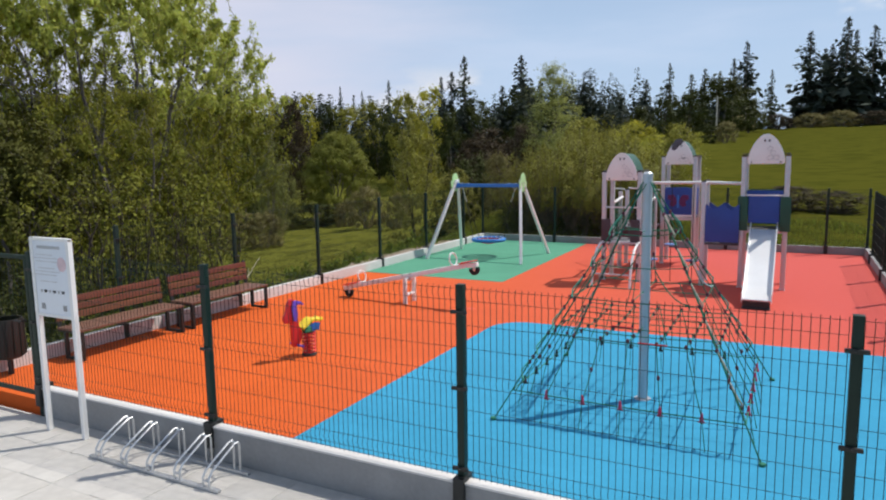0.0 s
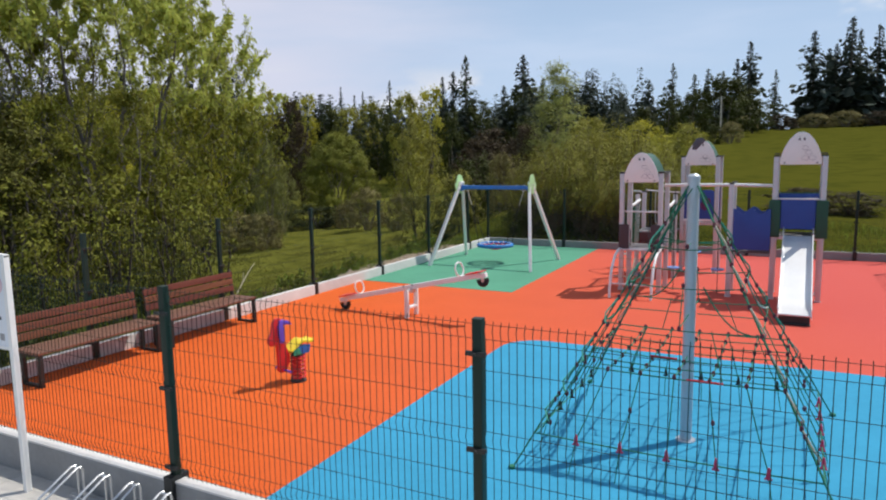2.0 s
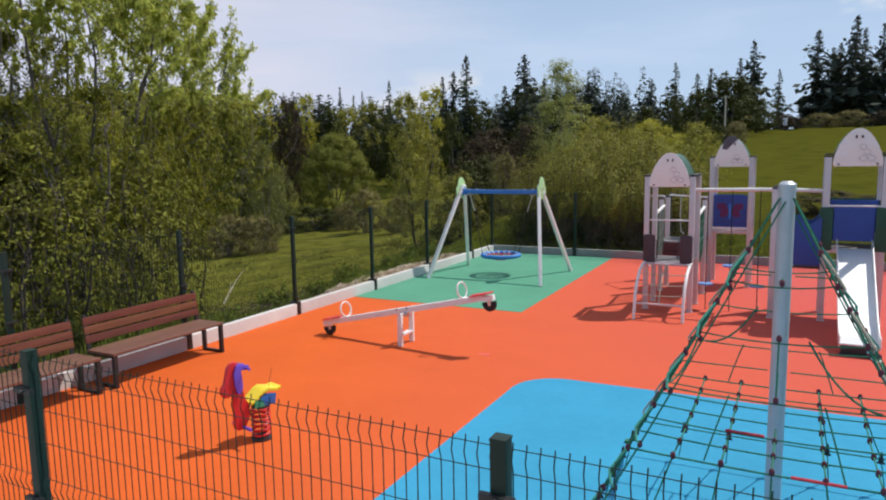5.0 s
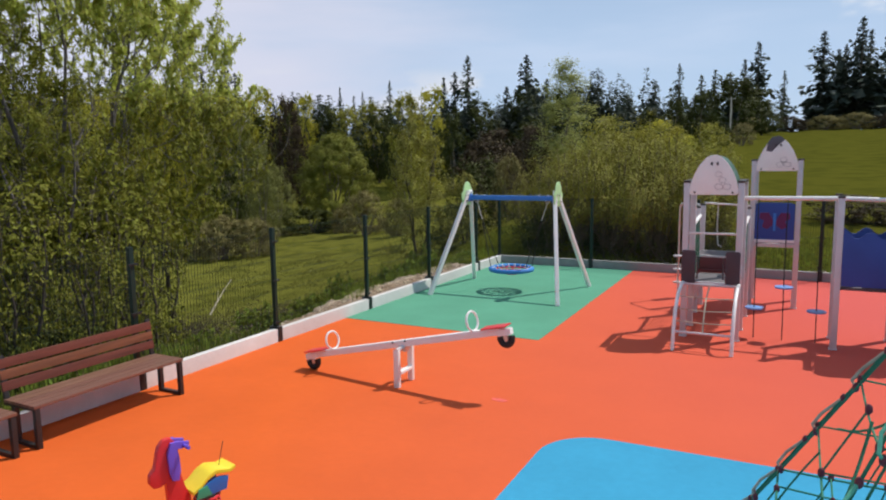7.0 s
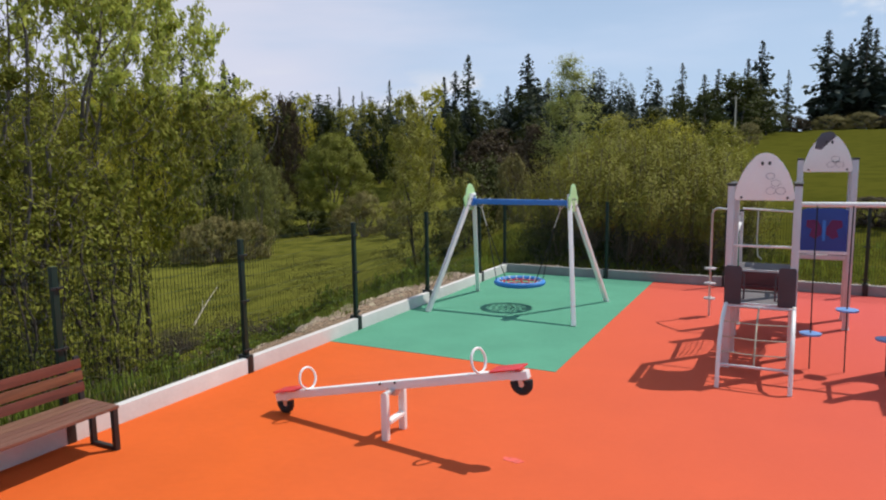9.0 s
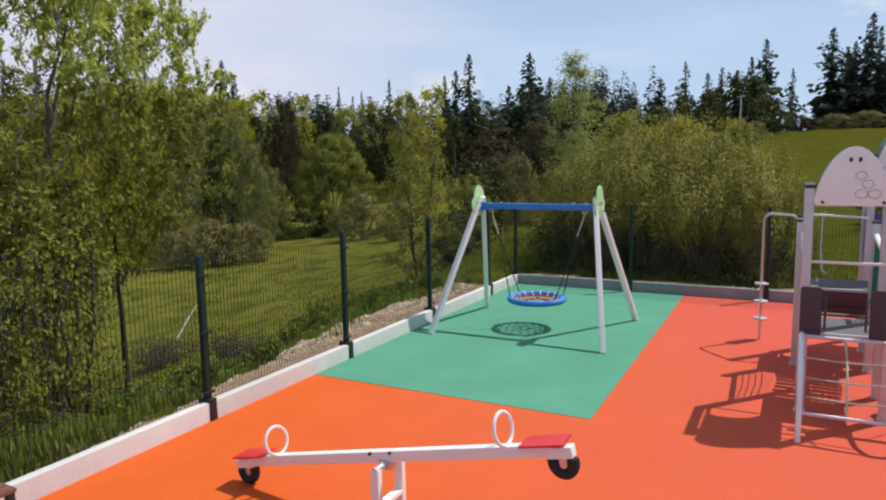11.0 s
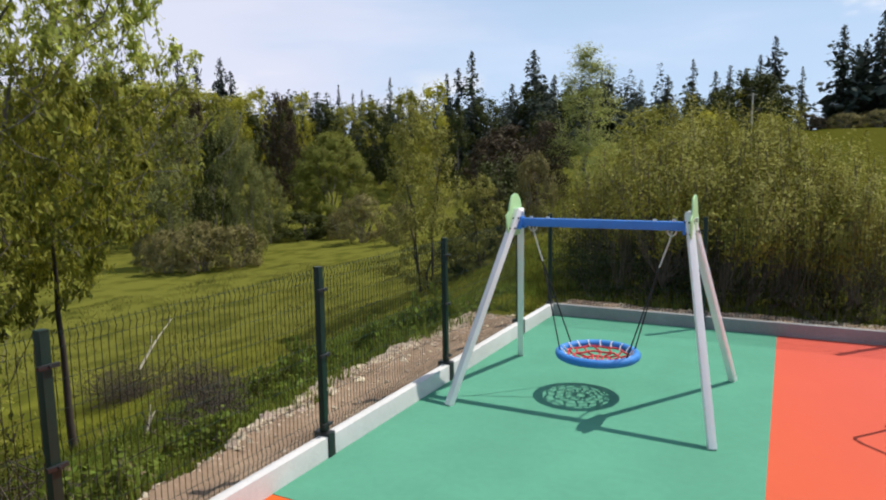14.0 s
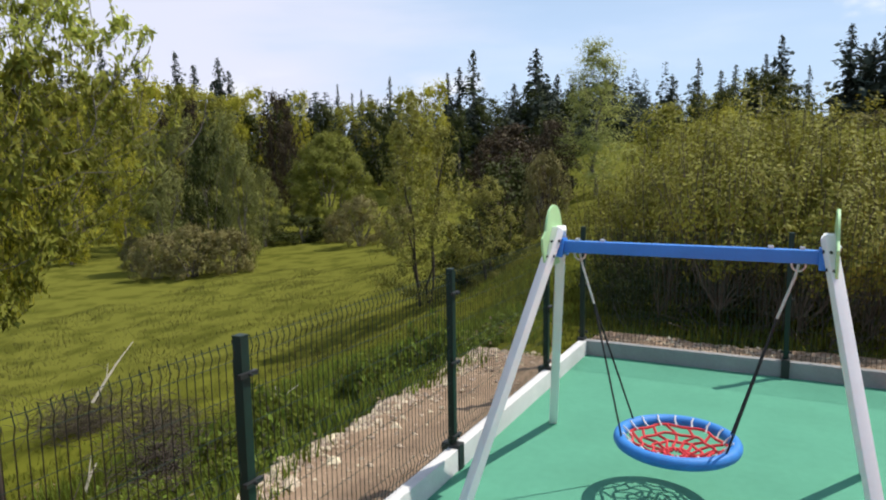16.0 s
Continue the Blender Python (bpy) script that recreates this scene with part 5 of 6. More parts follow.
for sx in (-1, 1):
    part("end_bracket", Acc().prism([(-0.055, 2.02), (0.055, 2.02), (0.10, 1.875), (0.065, 1.875), (0.04, 1.905), (-0.04, 1.905), (-0.065, 1.875), (-0.10, 1.875)], 0.05, (sx * 0.925, 0, 0), "yz"), M_BEAM, swing, "blue forked end bracket", bevel=0.006)
NZ, NR = 0.47, 0.43
part("nest_ring", Acc().tube([(NR * math.cos(t), NR * math.sin(t), NZ) for t in (2 * math.pi * i / 48 for i in range(48))], 0.048, 12, True), M_NEST, swing, "blue padded ring")
for i in range(18):
    t = 2 * math.pi * i / 18
    part("lashing", Acc().tube([(q * math.cos(t + w), q * math.sin(t + w), z) for q, w, z in ((NR - 0.02, 0, NZ + 0.05), (NR - 0.05, 0.015, NZ + 0.025), (NR - 0.085, -0.03, NZ - 0.015))], 0.0075, 6), M_WHITE, swing, "white lashing cord")
for k in range(14):
    t = 2 * math.pi * k / 14
    q = [(r * math.cos(t + 0.16 * math.sin(r * 30 + k)), r * math.sin(t + 0.16 * math.sin(r * 30 + k)), NZ - 0.02 - 0.09 * (1 - (r / 0.34) ** 2)) for r in (0.35, 0.27, 0.20, 0.12, 0.05)]
    part("net_cord", Acc().tube(q, 0.012, 5), M_REDROPE, swing, "red net cord")
for r in (0.35, 0.27, 0.18, 0.09):
    part("net_hoop", Acc().tube([(r * (1 + 0.07 * math.sin(7 * t)) * math.cos(t), r * (1 + 0.07 * math.sin(7 * t)) * math.sin(t), NZ - 0.02 - 0.09 * (1 - (r / 0.34) ** 2)) for t in (2 * math.pi * i / 40 for i in range(40))], 0.012, 5, True), M_REDROPE, swing, "red net cord")
for sx in (-1, 1):
    knot = (sx * 0.66, 0, 1.50)
    part("hanger", Acc().tube([(sx * 0.78, 0.0, 1.90), (sx * 0.76, 0.01, 1.80), (sx * 0.70, 0, 1.62), knot], 0.010, 6), M_PALEROPE, swing, "pale chain")
    part("shackle", Acc().tube([(sx * 0.78 + 0.045 * math.cos(t), 0, 1.90 + 0.05 * math.sin(t)) for t in (2 * math.pi * i / 14 for i in range(14))], 0.008, 6, True), M_STEEL, swing)
    for sy in (-1, 1):
        t = math.atan2(sy * 0.55, sx)
        part("rope", Acc().tube([knot, (NR * math.cos(t), NR * math.sin(t), NZ + 0.04)], 0.0085, 6), M_BLACKROPE, swing, "black rope")
    for xx in (0.60, 0.80):
        part("beam_clamp", Acc().box((sx * xx, 0, 2.012), (0.035, 0.03, 0.022)), M_STEEL, swing, bevel=0.004)

# ---- seesaw ----
see = thing("seesaw", pose(2.84, 8.55, 0), "white steel seesaw with red seats and rubber tyre buffers", "seesaw")
ang = math.degrees(math.atan2(0.645, 2.90))
tilt = pose(-0.04, 0, 0.505, 0, -ang, 0)
bx = part("beam", Acc().box((0, 0, 0), (2.72, 0.075, 0.085)), M_WHITE, see, bevel=0.012, at=tilt)
for s in (-1, 1):
    part("seat", Acc().box((s * 1.31, 0, 0.056), (0.31, 0.20, 0.016)), M_REDPLASTIC, bx, "red seat board", bevel=0.008)
    part("grip", Acc().tube([(s * 1.03 + 0.02 * math.cos(t), 0.105 * math.cos(t), 0.155 + 0.115 * math.sin(t)) for t in (2 * math.pi * i / 26 for i in range(26))], 0.013, 8, True), M_WHITE, bx, "white ring grip")
    part("buffer", Acc().tube([(s * 1.41 + 0.070 * math.cos(t), 0, -0.085 + 0.080 * math.sin(t)) for t in (math.pi * (0.94 + 1.12 * i / 20) for i in range(21))], 0.040, 10), M_TYRE, bx, "black rubber tyre buffer")
    part("end_block", Acc().box((s * 1.41, 0, -0.015), (0.17, 0.085, 0.075)), M_WHITE, bx, "white end block", bevel=0.006)
    part("bracket", Acc().box((s * 1.41, 0, -0.10), (0.05, 0.03, 0.12)), M_STEEL, bx, bevel=0.003)
    part("bolt", Acc().tube([(s * 0.09, -0.05, 0.03), (s * 0.09, 0.05, 0.03)], 0.013, 8), M_MARK, bx)
for s in (-1, 1):
    part("support_leg", Acc().box((0, s * 0.165, 0.235), (0.07, 0.055, 0.47)), M_WHITE, see, bevel=0.010)
part("support_bar", Acc().box((0, 0, 0.17), (0.07, 0.31, 0.035)), M_WHITE, see, bevel=0.006)
part("axle", Acc().tube([(0, -0.19, 0.46), (0, 0.19, 0.46)], 0.030, 12).box((0, 0, 0.455), (0.10, 0.10, 0.07)), M_STEEL, see)

# ---- spring rider ----
rider = thing("spring_rider", pose(3.31, 4.92, 0, 0, 0, 76) @ Matrix.Diagonal((0.88, 0.95, 1, 1)), "spring rider with red figure, purple ear and yellow seat", "spring rider")
part("base_plate", Acc().tube([(0, 0, 0), (0, 0, 0.02)], 0.11, 20), M_MARK, rider)
part("spring", Acc().tube([(0.096 * math.cos(t), 0.096 * math.sin(t), 0.03 + 0.30 * t / (2 * math.pi * 6)) for t in (2 * math.pi * 6 * i / 132 for i in range(133))], 0.0135, 8), M_REDPLASTIC, rider, "red coil spring")
part("cap", Acc().tube([(0, 0, 0.33), (0, 0, 0.355)], 0.095, 18), M_MARK, rider)
dog = [(-0.215, 0.165), (-0.30, 0.165), (-0.335, 0.20), (-0.335, 0.36), (-0.345, 0.53), (-0.40, 0.515), (-0.445, 0.52), (-0.475, 0.56), (-0.47, 0.62), (-0.43, 0.655), (-0.41, 0.73), (-0.39, 0.80), (-0.345, 0.84), (-0.29, 0.845), (-0.245, 0.80), (-0.225, 0.70), (-0.22, 0.56), (-0.19, 0.46), (-0.15, 0.38), (-0.145, 0.28)]
part("figure", Acc().prism(dog, 0.05, (0, 0, 0), "xz"), M_REDPLASTIC, rider, "red figure board", bevel=0.012)
ear = [(-0.325, 0.60), (-0.305, 0.54), (-0.255, 0.53), (-0.235, 0.60), (-0.24, 0.70), (-0.255, 0.755), (-0.16, 0.755), (-0.15, 0.79), (-0.25, 0.815), (-0.305, 0.815), (-0.335, 0.74)]
for s in (-1, 1):
    part("ear", Acc().prism(ear, 0.025, (0, s * 0.042, 0), "xz"), M_PURPLE, rider, "purple ear", bevel=0.006)
    part("hand_grip", Acc().tube([(-0.20, s * 0.03, 0.775), (-0.20, s * 0.13, 0.775)], 0.014, 8), M_PURPLE, rider)
    part("side_board", Acc().prism([(-0.12, 0.355), (0.13, 0.355), (0.15, 0.45), (0.06, 0.47), (-0.04, 0.45), (-0.12, 0.42)], 0.022, (0.0, s * 0.085, 0), "xz"), M_BLUEPL, rider, "blue side board", bevel=0.005)
    part("foot_rest", Acc().tube([(-0.24, s * 0.02, 0.19), (-0.24, s * 0.16, 0.19)], 0.017, 8), M_PURPLE, rider)
    part("trim_board", Acc().prism([(-0.15, 0.36), (-0.01, 0.36), (-0.05, 0.44), (-0.13, 0.43)], 0.012, (0.0, s * 0.103, 0), "xz"), M_TEAL, rider, "teal trim board", bevel=0.003)
seat_out = [(-0.17, 0.425), (-0.10, 0.455), (-0.03, 0.505), (0.04, 0.53), (0.10, 0.515), (0.16, 0.50), (0.215, 0.515), (0.215, 0.49), (0.16, 0.472), (0.10, 0.485), (0.04, 0.498), (-0.03, 0.475), (-0.10, 0.428), (-0.17, 0.40)]
part("seat", Acc().prism(seat_out, 0.20, (0, 0, 0), "xz"), M_YELLOW, rider, "yellow saddle seat", bevel=0.008)
part("antenna", Acc().tube([(0.12, 0, 0.50), (0.14, 0.0, 0.57), (0.18, 0.01, 0.68)], 0.003, 5), M_MARK, rider, "thin dark whip")

# ---- rope pyramid ----
CX, CY, HP = 7.86, 5.06, 2.50
pyr = thing("rope_pyramid", pose(CX, CY, 0), "green rope climbing pyramid round a grey steel mast", "climbing net")
part("mast", Acc().tube([(0, 0, 0), (0, 0, 2.44), (0, 0, 2.50)], [0.053, 0.053, 0.048], 20), M_POLE, pyr, "grey steel mast")
part("mast_cap", Acc().tube([(0, 0, 2.46), (0, 0, 2.51), (0, 0, 2.53)], [0.055, 0.055, 0.03], 20), M_POLE, pyr)
part("mast_collar", Acc().tube([(0, 0, 0), (0, 0, 0.015)], 0.09, 20), M_POLE, pyr)
S0 = 1.27
rr = random.Random(5)


def face_pt(face, u, z):
    """A point on a pyramid's face: u from -1 to 1 along it."""
    s = S0 * (1 - z / HP)
    p = Vector((u * s, -s, z))
    return Matrix.Rotation(math.pi / 2 * face, 3, "Z") @ p


def rope(pts, r=0.009, m=None, label=""):
    return part("rope", Acc().tube(pts, r * 0.64, 6), m or M_GREENROPE, pyr, label)


knot_me = Acc().tube([(0, 0, -0.024), (0, 0, -0.012), (0, 0, 0.012), (0, 0, 0.024)], [0.006, 0.016, 0.016, 0.006], 8).mesh("knot")
knot_me.materials.append(M_KNOT)
knot_red = Acc().tube([(0, 0, -0.05), (0, 0, -0.035), (0, 0, 0.03), (0, 0, 0.05)], [0.008, 0.020, 0.012, 0.006], 8).tube([(-0.028, 0, -0.04), (0.028, 0, -0.04)], 0.009, 6).mesh("connector")
knot_red.materials.append(M_CONNECTOR)
knot_dark = knot_red.copy()
knot_dark.materials.clear()
knot_dark.materials.append(M_CLAMP)


def sag(a, b, drop, n=6):
    a, b = Vector(a), Vector(b)
    return [a.lerp(b, i / n) - Vector((0, 0, drop * 4 * (i / n) * (1 - i / n))) for i in range(n + 1)]


for face in range(4):
    off = Matrix.Rotation(math.pi / 2 * face, 3, "Z") @ Vector((0.045, 0, 0))
    rope([face_pt(face, -1, 2.42), face_pt(face, -1, 1.2), face_pt(face, -1, 0.02)], 0.012)
    rope([face_pt(face, -1, 2.40) + off, face_pt(face, -0.93, 0.87), face_pt(face, -0.965, 0.30)], 0.009)
    part("anchor", Acc().tube([(0, 0, 0), (0, 0, 0.03)], 0.03, 12), M_GREENROPE, pyr, at=Matrix.Translation(face_pt(face, -1, 0.0)))
    for z, dr in ((0.30, 0.012), (0.87, 0.015), (1.24, 0.02), (1.58, 0.03), (1.90, 0.03)):
        rope(sag(face_pt(face, -1, z), face_pt(face, 1, z), dr), 0.010 if z < 1 else 0.009)
    for k in range(5):
        u = -0.667 + k / 3
        foot = face_pt(face, u, 0.30)
        mid = face_pt(face, u, 0.87)
        rope(sag(foot, mid, rr.uniform(-0.01, 0.03), 4), 0.008)
        part("connector", knot_red if face < 2 else knot_dark, M_REDPLASTIC, pyr, at=Matrix.Translation(foot))
        part("knot", knot_me, M_KNOT, pyr, at=Matrix.Translation(mid))
        rope([foot, Vector((foot.x, foot.y, 0)) * 1.06], 0.007)
    for z in (0.58, 1.24, 1.58, 1.90):
        for u in (-1, 0.0) if z > 1 else (-1, -1 / 3, 1 / 3):
            part("knot", knot_me, M_KNOT, pyr, at=Matrix.Translation(face_pt(face, u, z)))
    for u in (-0.45, 0.45):
        rope(sag(face_pt(face, u, 0.87), face_pt(face, u * 0.9, 1.24), -0.01, 3), 0.008)
    rope(sag(face_pt(face, 0.35, 1.58), face_pt(face, 0.85, 1.24), 0.09, 8), 0.011, M_PALEROPE if face == 1 else None)
    rope([face_pt(face, 0, 1.24), face_pt(face, 0, 1.58)], 0.008)
# light loops beside the corner ropes
for face in range(4):
    for z in (0.50, 0.74, 1.00, 1.32, 1.64, 1.96):
        a, b = face_pt(face, -1, z + 0.13), face_pt(face, -0.93, z - 0.10)
        c = face_pt(face, -1, z)
        out = Vector((c.x, c.y, 0)).normalized() * 0.030
        part("loop", Acc().tube([a, a + out * 0.8 + Vector((0, 0, -0.02)), c + out * 1.3, b + out * 0.9 + Vector((0, 0, 0.03)), b], 0.0085, 6), M_LADDERROPE if face % 2 else M_LOOP, pyr, "pale beige rope loop" if face % 2 else "light green rope loop")
        part("knot", knot_me, M_KNOT, pyr, at=Matrix.Translation(a))
        part("knot", knot_me, M_KNOT, pyr, at=Matrix.Translation(b))
s87 = S0 * (1 - 0.87 / HP)
for k in range(1, 6):
    c = -s87 + 2 * s87 * k / 6
    rope(sag((c, -s87, 0.87), (c, s87, 0.87), 0.03))
    rope(sag((-s87, c, 0.885), (s87, c, 0.885), 0.03))
    for j in range(1, 6):
        d = -s87 + 2 * s87 * j / 6
        part("knot", knot_me, M_KNOT, pyr, at=pose(c, d, 0.872 - 0.03 * (1 - (d / s87) ** 2)))
rope(sag((-0.30, -s87 * 0.33, 0.87), (-0.06, -s87 * 0.33, 0.868), 0.0), 0.016, M_REDROPE, "red grip rope")
rope(sag((0.10, -s87 - 0.01, 0.865), (0.38, -s87 - 0.01, 0.865), 0.0), 0.016, M_REDROPE, "red grip rope")
for z in (1.24, 1.90):
    s = S0 * (1 - z / HP)
    for sx, sy in ((1, 0), (-1, 0), (0, 1), (0, -1)):
        rope([(sx * 0.07, sy * 0.07, z), (sx * s, sy * s, z)], 0.008)

# ---- climbing towers ----
half = [(0.0, 0.585), (0.055, 0.575), (0.11, 0.545), (0.19, 0.455), (0.26, 0.335), (0.31, 0.20), (0.335, 0.08), (0.335, 0.025), (0.315, 0.0)]
ROOF = [(-x, z) for x, z in half] + [(x, z) for x, z in reversed(half[1:])]


def roof_board(t, x, y, z, patch=False):
    r = part("roof_board", Acc().prism(ROOF, 0.02), M_ROOFWHITE, t, "white roof board with a drawn animal face", bevel=0.003, at=pose(x, y, z))
    f = -0.0125
    for ex in (-0.035, 0.045):
        part("eye", Acc().prism([(ex + 0.016 * math.cos(a), 0.455 + 0.026 * math.sin(a)) for a in (2 * math.pi * i / 12 for i in range(12))], 0.006, (0, f, 0)), M_MARK, r)
    rings = ((0.10, 0.20, 0.048), (0.04, 0.115, 0.050), (0.16, 0.115, 0.050)) if patch else ((0.06, 0.30, 0.044), (0.12, 0.215, 0.046), (0.07, 0.12, 0.050), (0.18, 0.12, 0.050))
    for cx, cz, q in rings:
        part("face_line", Acc().tube([(cx + q * 1.1 * math.cos(a), f, cz + q * 0.85 * math.sin(a)) for a in (2 * math.pi * i / 14 for i in range(14))], 0.0030, 5, True), M_LINE, r)
    if patch:
        part("mouth", Acc().tube([(0.05, f, 0.165), (0.10, f, 0.145), (0.15, f, 0.165)], 0.0045, 5), M_MARK, r)
    if patch:
        part("ear_patch", Acc().prism([(-0.19, 0.36), (-0.10, 0.34), (0.02, 0.47), (0.10, 0.545), (0.055, 0.60), (0.0, 0.62), (-0.10, 0.60), (-0.17, 0.50)], 0.024), M_BOARD_GREY, r, "dark grey ear patch", bevel=0.003)
    shell = [(q * 0.97, w * 0.97) for q, w in half[:-2]]
    shell = [(-q, w) for q, w in reversed(shell)] + shell[1:]
    deep = 0.80
    part("roof_shell", Acc().prism(shell + [(q * 0.955, w - 0.014) for q, w in reversed(shell)], deep, (0, deep / 2 + 0.012, 0)), M_BOARD_GREEN, r, "dark green curved roof sheet")
    for sx in (-1, 1):
        part("roof_rail", Acc().box((sx * 0.375, deep / 2 + 0.03, 0.198), (0.10, deep + 0.06, 0.022)), M_MARK, r, "dark roof rail", bevel=0.004)
    for bx_ in (-0.26, 0.26):
        part("bolt", Acc().tube([(bx_, f - 0.01, 0.035), (bx_, f, 0.035)], 0.016, 8), M_MARK, r)
    return r


def tower_post(t, x, y, h):
    p = part("post", Acc().box((0, 0, h / 2), (0.088, 0.088, h)), M_ALU, t, "pale aluminium post", bevel=0.014, at=pose(x, y, 0))
    part("post_cap", Acc().box((0, 0, h + 0.008), (0.094, 0.094, 0.03)), M_MARK, p, "dark post cap", bevel=0.006)
    part("post_foot", Acc().box((0, 0, 0.008), (0.11, 0.11, 0.016)), M_ALU, p, bevel=0.004)
    return p


unit = thing("climbing_towers", pose(0, 0, 0), "climbing tower set with white roof boards, blue panels and steel slide", "play tower")
YA, YB, YC = 12.35, 15.17, 12.50
for x, y, h in ((5.58, YA, 2.36), (6.33, YA, 2.36), (5.58, YA + 0.75, 2.36), (6.33, YA + 0.75, 2.36),
                (5.52, 14.16, 1.86), (6.33, 14.16, 1.86), (5.52, 14.90, 1.86),
                (6.34, YB, 2.66), (7.08, YB, 2.66), (6.34, YB + 0.74, 2.66), (7.08, YB + 0.74, 2.66),
                (7.60, 12.42, 2.15), (7.60, 13.10, 2.15),
                (8.34, YC, 2.65), (9.12, YC, 2.65), (8.34, YC + 0.74, 2.65), (9.12, YC + 0.74, 2.65)):
    tower_post(unit, x, y, h)
for (x0, x1, y0, y1, z) in ((5.58, 6.33, YA, YA + 0.75, 0.87), (5.52, 6.33, 14.16, 14.90, 1.03), (6.34, 7.08, YB, YB + 0.74, 1.17), (8.34, 9.12, YC, YC + 0.74, 1.20)):
    part("deck", Acc().box(((x0 + x1) / 2, (y0 + y1) / 2, z - 0.02), (x1 - x0 + 0.02, y1 - y0 + 0.02, 0.04)), M_DECK, unit, "dark grey deck", bevel=0.004)
    part("deck_edge", Acc().box(((x0 + x1) / 2, y0 - 0.02, z - 0.035), (x1 - x0 - 0.09, 0.03, 0.07)), M_ALU, unit, bevel=0.004)
roof_board(unit, 5.955, YA - 0.055, 2.18)
roof_board(unit, 6.71, YB - 0.055, 2.47, True)
roof_board(unit, 8.73, YC - 0.055, 2.50)
# first tower: grey guards beside the ladder, bars, ladder
for x in (5.62, 6.28):
    gx_ = x + (0.02 if x < 6 else -0.02)
    gb = part("guard_board", Acc().prism([(-0.10, -0.02), (0.10, -0.02), (0.10, 0.45), (0.08, 0.475), (-0.08, 0.475), (-0.10, 0.45)], 0.02, (gx_, YA - 0.06, 0.87)), M_BOARD_BROWN, unit, "dark purplish brown guard board", bevel=0.004)
    hx_ = gx_ + (0.13 if x < 6 else -0.13)
    part("hand_grip", Acc().tube([(gx_ + (0.09 if x < 6 else -0.09), YA - 0.06, 0.93), (hx_, YA - 0.06, 0.92), (hx_, YA - 0.06, 1.24), (gx_ + (0.09 if x < 6 else -0.09), YA - 0.06, 1.25)], 0.012, 8), M_BOARD_BROWN, gb)
part("bar", Acc().tube([(5.60, YA, 1.60), (6.31, YA, 1.60)], 0.016, 8), M_WHITE, unit)
part("bar", Acc().tube([(5.55, 14.90, 1.90), (6.31, 14.90, 1.86)], 0.016, 8), M_WHITE, unit)
part("bar", Acc().tube([(5.60, YA + 0.75, 2.20), (6.31, YA + 0.75, 2.20)], 0.016, 8), M_WHITE, unit)
for x in (5.57, 6.35):
    part("ladder_rail", Acc().tube([(x, 11.43, 0), (x, 11.48, 0.28), (x, 11.60, 0.55), (x, 11.85, 0.76), (x, 12.12, 0.84), (x, YA - 0.02, 0.85)], 0.026, 10), M_WHITE, unit)
for y, z, q in ((11.485, 0.27, 0.018), (12.2, 0.845, 0.018)):
    part("rung", Acc().tube([(5.57, y, z), (6.35, y, z)], q, 8), M_ALU, unit)
for y, z in ((11.54, 0.42), (11.63, 0.58), (11.80, 0.73)):
    part("ladder_rope", Acc().tube([(5.57, y, z), (5.96, y + 0.01, z - 0.02), (6.35, y, z)], 0.009, 6), M_LADDERROPE, unit, "beige ladder rope")
part("ladder_rope", Acc().tube([(5.96, 12.2, 0.84), (5.96, 11.81, 0.71), (5.96, 11.64, 0.56), (5.96, 11.55, 0.40), (5.96, 11.49, 0.28)], 0.011, 6), M_LADDERROPE, unit, "beige ladder rope")
# bridge to the low tower
for i in range(8):
    u = (i + 0.5) / 8
    part("bridge_slat", Acc().box((0, 0, 0), (0.68, 0.095, 0.028)), M_BOARD_RED if i % 3 == 1 else M_DECK, unit, "dark bridge slat" if i % 3 != 1 else "crimson bridge slat", bevel=0.004, at=pose(5.95, 13.12 + 1.02 * u, 0.85 - 0.15 * math.sin(math.pi * u) - 0.04 * u))
for x in (5.56, 6.33):
    part("bridge_rail", Acc().tube([(x, 13.08, 1.62), (x, 13.6, 1.66), (x, 14.18, 1.72)], 0.032, 8), M_WHITE, unit)
    for i in range(9):
        u = (i + 0.5) / 9
        part("net_rope", Acc().tube([(x, 13.10 + 1.06 * u, 1.62 + 0.08 * u), (x + (0.015 if x < 6 else -0.015), 13.10 + 1.06 * u, 0.86 - 0.15 * math.sin(math.pi * u) - 0.04 * u)], 0.0065, 5), M_GREENROPE, unit)
    for z in (1.0, 1.17, 1.34, 1.5):
        part("net_rope", Acc().tube([(x, 13.10, z), (x, 13.63, z - 0.06), (x, 14.16, z)], 0.0065, 5), M_GREENROPE, unit)
part("riser_board", Acc().box((5.925, 14.12, 0.86), (0.72, 0.018, 0.28)), M_BOARD_RED, unit, "dark crimson riser board", bevel=0.004)
part("hook_rope", Acc().tube([(5.78, 14.90, 1.88), (5.775, 14.89, 1.40), (5.80, 14.87, 1.14), (5.86, 14.85, 1.10)], 0.011, 6), M_PALEROPE, unit, "pale rope with a hooked end")
# pole with step discs
part("step_pole", Acc().tube([(5.05, 15.34, 0), (5.05, 15.34, 1.76), (5.07, 15.32, 1.83), (5.14, 15.25, 1.87), (5.42, 14.98, 1.87), (5.48, 14.92, 1.84), (5.51, 14.90, 1.74)], 0.019, 10), M_STEEL, unit)
for z in (0.30, 0.56, 0.82):
    part("step_disc", Acc().tube([(5.05, 15.34, z), (5.05, 15.34, z + 0.022)], 0.095, 18), M_ALU, unit, "round step disc")
